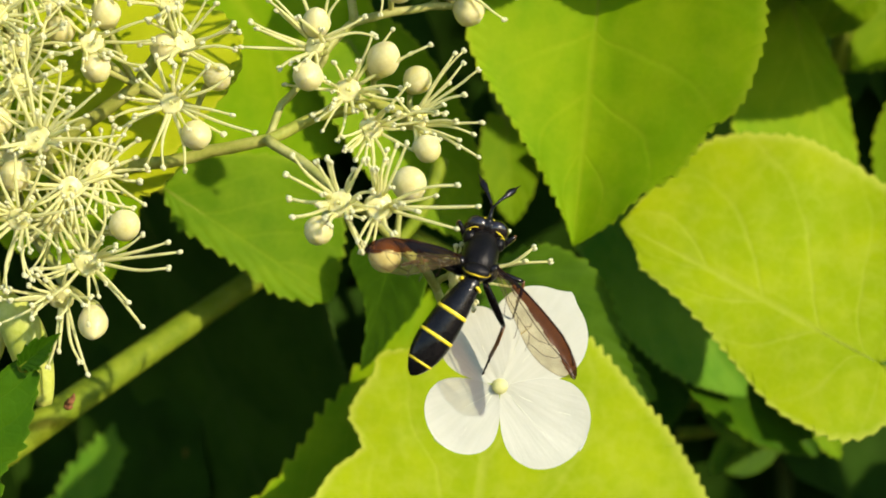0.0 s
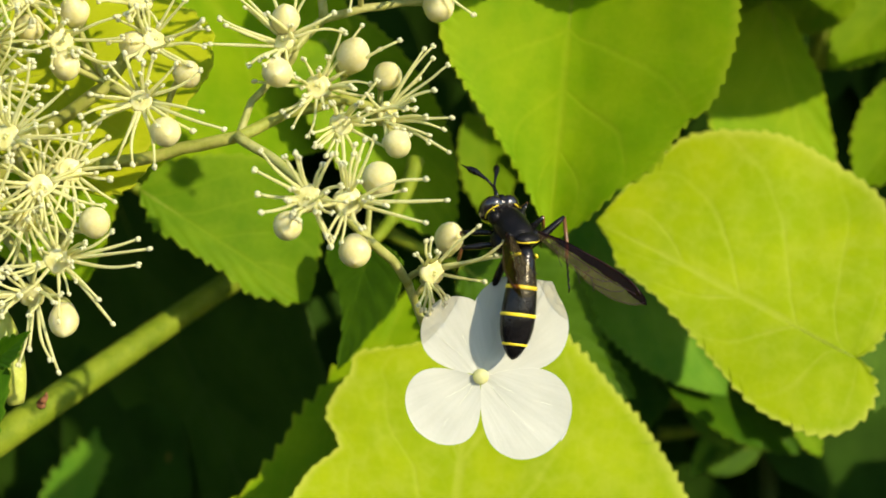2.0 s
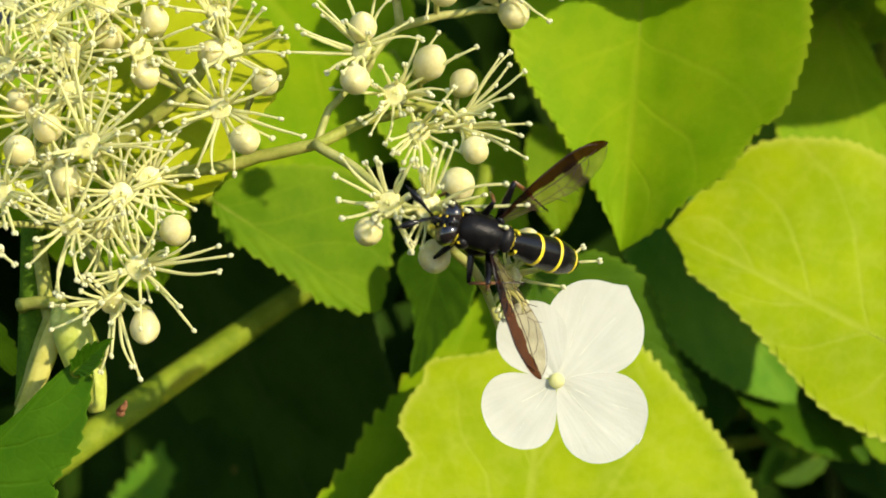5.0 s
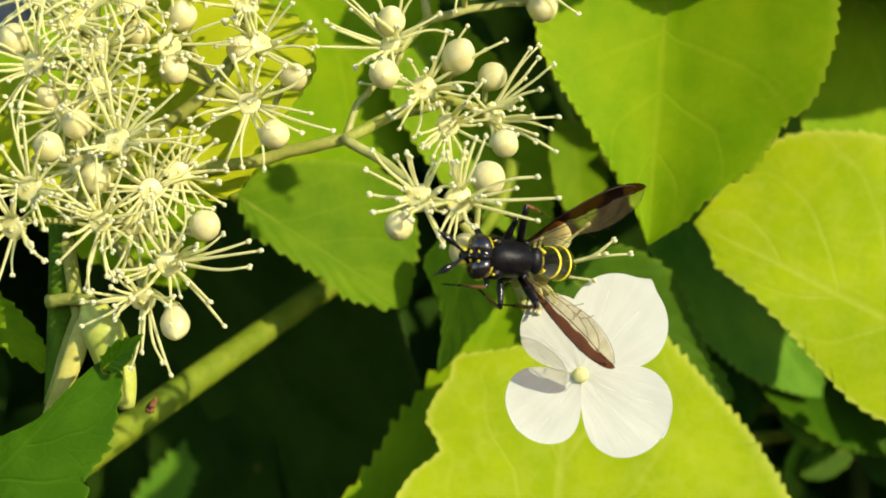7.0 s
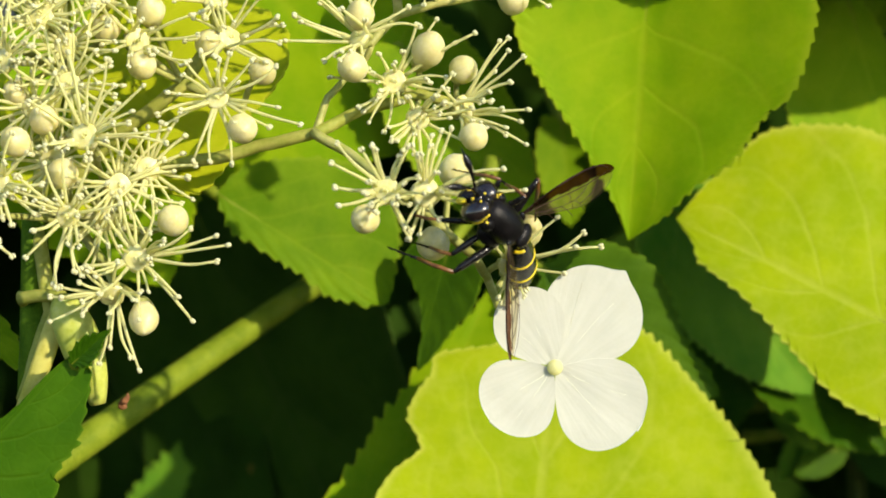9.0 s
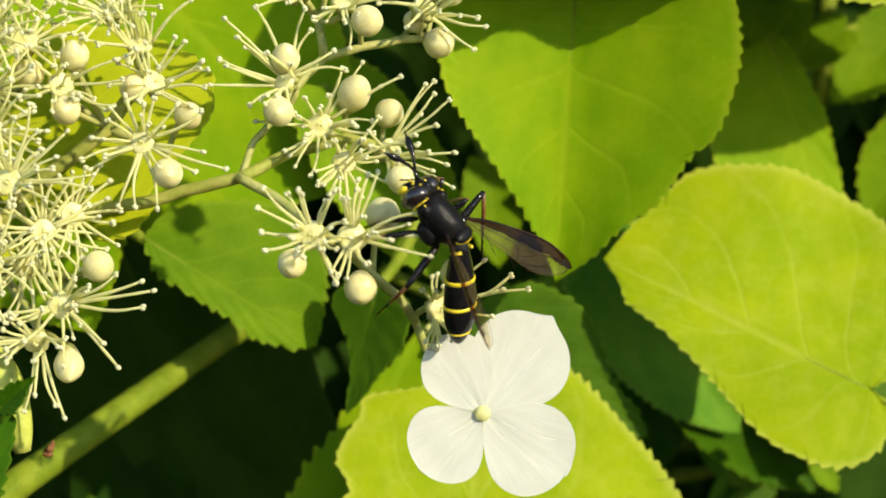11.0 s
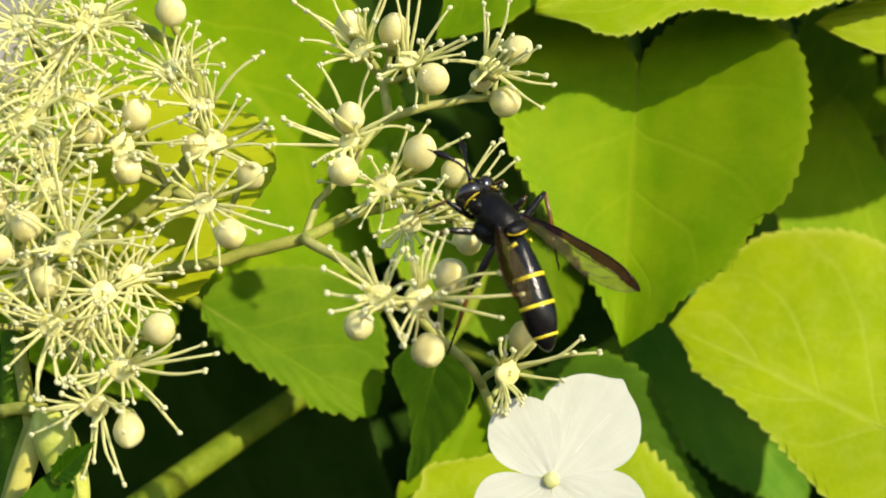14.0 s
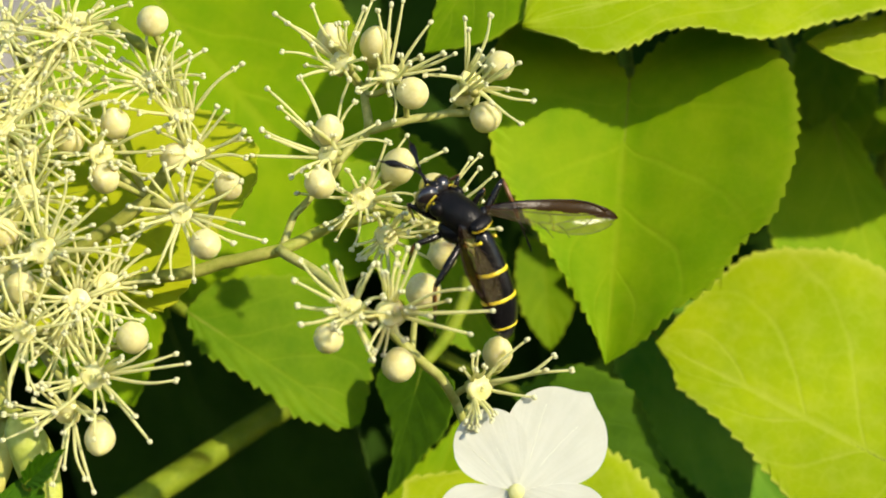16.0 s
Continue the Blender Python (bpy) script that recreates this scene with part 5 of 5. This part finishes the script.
# seconds; thorax place (mm); forward and back directions; abdomen, left and right wing directions in the fly's space, each with its upper side where it is twisted
FLY = [
    (0.0, (7.89, -5.45, -1.45), (0.204, 0.626, 0.752), (0.147, -0.780, 0.609), (-0.311, -0.785, -0.536), (-0.726, -0.462, 0.509), (0.823, -0.512, -0.245)),
    (0.5, (7.62, -5.85, -1.89), (0.289, 0.450, 0.845), (0.065, -0.890, 0.451), (-0.213, -0.918, -0.334), (-0.915, -0.336, 0.223), (0.822, -0.537, -0.191)),
    (1.0, (7.84, -6.70, -1.34), (0.266, 0.516, 0.814), (0.068, -0.853, 0.518), (-0.165, -0.888, -0.428), (-0.893, -0.381, 0.242), (0.808, -0.287, -0.514, 0.327, -0.477, 0.816)),
    (1.5, (11.48, -3.83, -0.16), (0.293, 0.678, 0.674), (0.077, -0.719, 0.691), (-0.173, -0.958, -0.230), (-0.578, -0.436, 0.690), (0.903, -0.307, -0.300)),
    (2.0, (13.70, -0.93, 0.36), (-0.422, 0.646, 0.636), (0.261, -0.585, 0.768), (-0.198, -0.636, -0.746), (-0.518, -0.825, 0.225), (0.645, -0.763, -0.052)),
    (2.5, (10.52, -4.81, 1.76), (-0.630, 0.260, 0.731), (0.311, -0.778, 0.545), (-0.197, -0.737, -0.647), (-0.672, -0.704, 0.232), (0.774, -0.633, 0.021)),
    (3.0, (5.34, -8.72, 3.31), (-0.890, -0.006, 0.456), (0.078, -0.987, 0.139), (-0.351, -0.825, -0.442), (-0.539, -0.535, -0.650, -0.174, -0.685, 0.708), (0.702, -0.700, -0.129)),
    (3.5, (3.47, -9.45, 1.23), (-0.923, -0.315, 0.218), (0.319, -0.947, -0.019), (-0.214, -0.924, -0.317), (-0.731, -0.671, -0.124, 0.222, -0.405, 0.887), (0.711, -0.494, 0.501)),
    (4.0, (3.66, -9.17, 0.92), (-0.953, -0.199, 0.228), (0.209, -0.978, 0.019), (-0.099, -0.930, -0.354), (-0.767, -0.637, -0.077, 0.179, -0.328, 0.927), (0.786, -0.613, 0.079)),
    (6.5, (3.28, -7.54, -1.57), (-0.883, -0.354, 0.307), (0.388, -0.920, 0.056), (0.133, -0.785, -0.605), (-0.880, -0.458, 0.126), (0.856, -0.481, 0.192)),
    (7.0, (3.33, -7.72, -2.29), (-0.900, -0.430, 0.074), (0.432, -0.902, 0.010), (0.023, -0.770, -0.638), (-0.683, -0.727, 0.076), (0.547, -0.794, 0.265)),
    (7.5, (5.75, -8.98, 0.23), (-0.781, -0.368, 0.504), (0.486, -0.866, 0.120), (-0.018, -0.646, -0.763), (-0.483, -0.812, -0.329, 0.289, -0.502, 0.815), (0.761, -0.647, -0.046)),
    (8.0, (3.53, -5.84, -1.54), (-0.895, -0.310, 0.321), (0.359, -0.928, 0.102), (0.001, -0.626, -0.780), (-0.601, -0.797, 0.060, 0.283, -0.236, 0.930), (0.633, -0.758, 0.161)),
    (8.5, (5.40, -8.12, 2.55), (-0.844, 0.003, 0.537), (0.366, -0.728, 0.579), (0.112, -0.404, -0.908), (0.190, -0.858, -0.478, 0.311, -0.409, 0.858), (0.816, -0.578, 0.013)),
    (9.0, (5.41, -9.36, 0.22), (-0.641, -0.527, 0.558), (0.657, -0.752, 0.043), (0.048, -0.761, -0.647), (-0.580, -0.733, -0.355, 0.100, -0.497, 0.862), (0.859, -0.508, 0.062)),
    (9.5, (5.35, -8.21, 3.73), (-0.730, -0.032, 0.682), (0.530, -0.656, 0.537), (0.156, -0.633, -0.759), (0.289, -0.815, -0.501, 0.326, -0.408, 0.853), (0.801, -0.589, 0.104)),
    (10.0, (5.58, -9.25, 3.22), (-0.582, -0.473, 0.662), (0.771, -0.580, 0.263), (0.020, -0.844, -0.535), (-0.295, -0.936, -0.195, 0.297, -0.284, 0.912), (0.689, -0.660, 0.300)),
    (12.5, (7.75, -5.85, 7.61), (-0.321, 0.630, 0.707), (0.096, -0.721, 0.686), (-0.132, -0.553, -0.823), (-0.688, -0.527, 0.498), (0.509, -0.776, -0.373)),
    (13.0, (6.74, -6.31, 8.64), (-0.352, 0.424, 0.834), (0.015, -0.889, 0.458), (-0.053, -0.787, -0.615), (-0.579, -0.552, 0.600), (0.588, -0.809, 0.005)),
    (13.5, (6.82, -6.47, 8.72), (-0.394, 0.358, 0.847), (0.234, -0.852, 0.469), (-0.068, -0.916, -0.396), (-0.708, -0.588, 0.391), (0.432, -0.864, 0.258)),
    (14.0, (5.59, -6.58, 9.42), (-0.619, 0.317, 0.719), (0.329, -0.726, 0.603), (-0.135, -0.870, -0.475), (-0.664, -0.685, 0.298), (0.400, -0.915, 0.049)),
    (14.5, (6.21, -6.11, 10.92), (-0.504, 0.523, 0.687), (0.282, -0.652, 0.704), (-0.109, -0.715, -0.691), (-0.627, -0.742, 0.239), (0.694, -0.636, -0.336)),
    (15.0, (4.60, -6.72, 10.91), (-0.674, 0.257, 0.693), (0.259, -0.796, 0.547), (0.004, -0.748, -0.663), (-0.762, -0.637, 0.112), (0.932, -0.323, -0.165)),
    (15.5, (4.82, -6.50, 11.10), (-0.686, 0.350, 0.637), (0.125, -0.807, 0.578), (-0.127, -0.650, -0.749), (-0.680, -0.678, 0.279), (0.805, -0.578, -0.133)),
    (16.0, (4.73, -6.73, 10.90), (-0.756, 0.250, 0.605), (0.192, -0.799, 0.570), (-0.123, -0.640, -0.759), (-0.683, -0.634, 0.362), (0.772, -0.636, 0.013)),
]
# seconds; feet in the fly's space (mm): front left, front right, middle left, middle right, hind left, hind right
FEET = [
    (0.0, (-2.4, 4.6, -3.2), (2.4, 4.6, -3.2), (-9.8, 0.8, -7.5), (4.5, -0.5, -6.7), (-4.0, 0.8, -5.4), (3.2, -5.0, -11.1)),
    (0.5, (-2.4, 4.6, -3.2), (2.4, 4.6, -3.2), (-6.2, -0.0, -6.7), (3.5, -2.8, -6.4), (-4.9, 0.3, -4.9), (1.7, -8.1, -9.1)),
    (1.0, (-2.4, 4.6, -3.2), (2.4, 4.6, -3.2), (-4.6, 0.8, -3.2), (4.2, -0.7, -7.0), (-3.9, -0.5, -6.8), (2.7, -5.1, -11.3)),
    (1.5, (-2.4, 4.6, -3.2), (2.4, 4.6, -3.2), (-4.5, 3.2, -3.5), (1.9, 3.0, -7.0), (-2.8, 2.5, -7.9), (0.2, -1.0, -14.4)),
    (2.0, (-4.1, 3.6, -6.8), (2.4, 4.6, -3.2), (-2.6, 1.8, -7.5), (4.6, 0.8, -3.2), (-0.1, -2.6, -13.0), (4.0, -5.5, -3.0)),
    (2.5, (-2.3, 4.0, -6.0), (-2.7, 6.5, -5.1), (-1.0, -1.3, -7.6), (4.6, 0.8, -3.2), (-0.7, -8.3, -10.8), (4.0, -5.5, -3.0)),
    (3.0, (-2.3, 2.7, -7.2), (2.4, 4.6, -3.2), (-3.6, -1.2, -7.3), (4.6, 0.8, -3.2), (-7.1, -5.5, -7.7), (3.4, -5.0, -5.9)),
    (3.5, (-1.0, 5.4, -6.9), (2.4, 4.6, -3.2), (-4.6, 0.8, -3.2), (4.6, 0.8, -3.2), (-3.7, 2.8, -6.9), (2.7, -5.5, -6.2)),
    (4.0, (-0.8, 3.3, -7.6), (2.3, 3.6, -7.4), (-3.5, -0.2, -7.1), (4.6, 0.8, -3.2), (-4.0, -5.5, -3.0), (4.0, -6.1, -5.1)),
    (6.5, (-1.5, 0.8, -6.0), (2.0, 2.7, -7.0), (-4.6, 0.8, -3.2), (4.0, -2.7, -3.4), (-4.3, -2.2, -4.5), (4.0, -5.5, -3.0)),
    (7.0, (-2.4, 4.6, -3.2), (2.7, 2.3, -7.0), (-2.3, 0.2, -5.6), (3.9, -1.7, -4.4), (-3.8, -1.7, -4.4), (4.0, -5.5, -3.0)),
    (7.5, (-1.2, -0.7, -7.9), (2.4, 4.6, -3.2), (-1.4, 0.0, -8.5), (4.6, 0.8, -3.2), (-3.5, 0.0, -9.5), (4.0, -5.5, -3.0)),
    (8.0, (-4.0, 2.2, -9.8), (1.3, 1.9, -8.4), (-4.6, 0.8, -3.2), (4.6, 0.8, -3.2), (-4.3, -4.1, -5.5), (4.0, -5.5, -3.0)),
    (8.5, (1.7, 4.2, -8.4), (2.4, 4.6, -3.2), (0.7, 2.6, -8.7), (4.6, 0.8, -3.2), (-1.3, 1.2, -10.0), (4.0, -5.5, -3.0)),
    (9.0, (-1.7, 4.8, -7.7), (2.4, 4.6, -3.2), (-2.7, 1.8, -8.0), (4.6, 0.8, -3.2), (-4.2, 3.3, -8.8), (4.0, -5.5, -3.0)),
    (9.5, (2.6, 1.0, -7.7), (2.4, 4.6, -3.2), (-0.5, -1.3, -9.6), (4.6, 0.8, -3.2), (-0.5, -3.9, -7.7), (4.0, -5.5, -3.0)),
    (10.0, (1.4, 1.6, -8.8), (2.4, 4.6, -3.2), (0.1, -0.1, -9.4), (4.6, 0.8, -3.2), (-1.4, -2.9, -9.5), (4.0, -5.5, -3.0)),
    (12.5, (-5.1, 6.1, -3.3), (2.4, 4.6, -3.2), (-3.3, 4.2, -3.9), (4.6, 0.8, -3.2), (-5.7, -3.7, -10.1), (3.1, -2.5, -6.1)),
    (13.0, (-3.3, 5.1, -2.6), (2.4, 4.6, -3.2), (-4.0, 3.8, -3.9), (4.6, 0.8, -3.2), (-9.1, -2.7, -10.2), (2.7, -2.2, -6.7)),
    (13.5, (-3.8, 4.7, -3.1), (2.4, 4.6, -3.2), (-4.0, 3.5, -4.4), (4.6, 0.8, -3.2), (-5.5, -2.8, -11.2), (3.7, -0.9, -5.9)),
    (14.0, (-2.3, 5.7, -4.5), (2.4, 4.6, -3.2), (-3.1, 3.6, -6.4), (4.6, 0.8, -3.2), (-4.2, -4.2, -12.1), (4.0, -5.5, -3.0)),
    (14.5, (-2.4, 5.6, -4.8), (2.4, 4.6, -3.2), (-2.7, 1.2, -7.6), (4.6, 0.8, -3.2), (-3.4, -5.2, -11.8), (4.0, -5.5, -3.0)),
    (15.0, (0.0, 3.7, -5.1), (2.4, 4.6, -3.2), (-1.9, -0.1, -6.7), (4.6, 0.8, -3.2), (-5.0, -5.3, -9.2), (4.0, -5.5, -3.0)),
    (15.5, (-0.9, 5.9, -2.5), (2.4, 4.6, -3.2), (-2.9, 2.9, -5.8), (4.6, 0.8, -3.2), (-4.2, -2.0, -10.0), (4.0, -5.5, -3.0)),
    (16.0, (0.0, 3.9, -4.3), (2.4, 4.6, -3.2), (-2.5, 2.0, -6.6), (4.6, 0.8, -3.2), (-4.5, -3.5, -9.6), (4.0, -5.5, -3.0)),
]
# seconds; shift of the floret on its stalk (mm)
SWAY = [
    (0.0, (-0.10, 0.0, -0.60)),
    (0.5, (-0.15, 0.0, -0.52)),
    (1.0, (0.31, 0.0, -0.30)),
    (1.5, (0.89, 0.0, -0.02)),
    (2.0, (0.69, 0.0, -0.17)),
    (2.5, (0.80, 0.0, -0.02)),
    (3.0, (1.16, 0.0, 0.35)),
    (3.5, (0.39, 0.0, 0.03)),
    (4.0, (0.45, 0.0, -0.05)),
    (6.5, (-0.04, 0.0, -0.14)),
    (7.0, (-0.24, 0.0, -0.12)),
    (7.5, (-0.01, 0.0, -0.18)),
    (8.0, (0.14, 0.0, 0.18)),
    (8.5, (-0.02, 0.0, 0.19)),
    (9.0, (0.03, 0.0, -0.01)),
    (9.5, (-0.05, 0.0, 0.01)),
    (10.0, (0.10, 0.0, -0.05)),
    (12.5, (-0.23, 0.0, -0.43)),
    (13.0, (-0.13, 0.0, -0.31)),
    (13.5, (-0.18, 0.0, -0.33)),
    (14.0, (-0.14, 0.0, -0.19)),
    (14.5, (-0.07, 0.0, -0.02)),
    (15.0, (-0.17, 0.0, -0.11)),
    (15.5, (-0.40, 0.0, 0.09)),
    (16.0, (-0.55, 0.0, 0.21)),
]


def motions():
    rows = {k: [] for k in ("fly", "abdomen", "left", "right")}
    for t, place, ahead, up, tail, left, right in FLY:
        rows["fly"].append((t, Matrix.Translation(Vector(place) * MM) @ axes(ahead, up).to_4x4()))
        rows["abdomen"].append((t, Matrix.Translation(Vector((0, -2.35, 0.1)) * MM) @ axes(-Vector(tail), (0, 0, 1)).to_4x4()))
        for key, d, side in (("left", left, -1), ("right", right, 1)):
            x = Vector(d[:3]).normalized() * side
            z = Vector(d[3:] or (0, -0.35, 1))
            z -= x * x.dot(z)
            z.normalize()
            m = Matrix((x, z.cross(x), z)).transposed()
            rows[key].append((t, Matrix.Translation(Vector((side * 1.55, -1.1, 0.75)) * MM) @ m.to_4x4()))
    walk(fly, rows["fly"])
    walk(abdomen, rows["abdomen"])
    walk(wings[0], rows["left"])
    walk(wings[1], rows["right"])
    for k, (thigh, shin, l1, l2, side) in enumerate(legs):
        hip = Vector(HIPS[k // 2])
        hip.x *= side
        upper, lower = [], []
        for t, *feet in FEET:
            knee, foot = limb(hip, feet[k], l1, l2, ((side * 0.8, 0.5, 1.1), (side * 0.9, 0.0, 1.0), (side * 1.3, -0.1, 0.6))[k // 2])
            a = axes(knee - hip, (side, 0, 0.3))
            b = axes(foot - knee, (side, 0, 0.3))
            upper.append((t, Matrix.Translation(hip * MM) @ a.to_4x4()))
            lower.append((t, Matrix.Translation((0, l1 * MM, 0)) @ (a.transposed() @ b).to_4x4()))
        walk(thigh, upper)
        walk(shin, lower)
    walk(floret, [(t, Matrix.Translation((Vector((10.3, -0.5, -12.5)) + Vector(d)) * MM)) for t, d in SWAY])


motions()
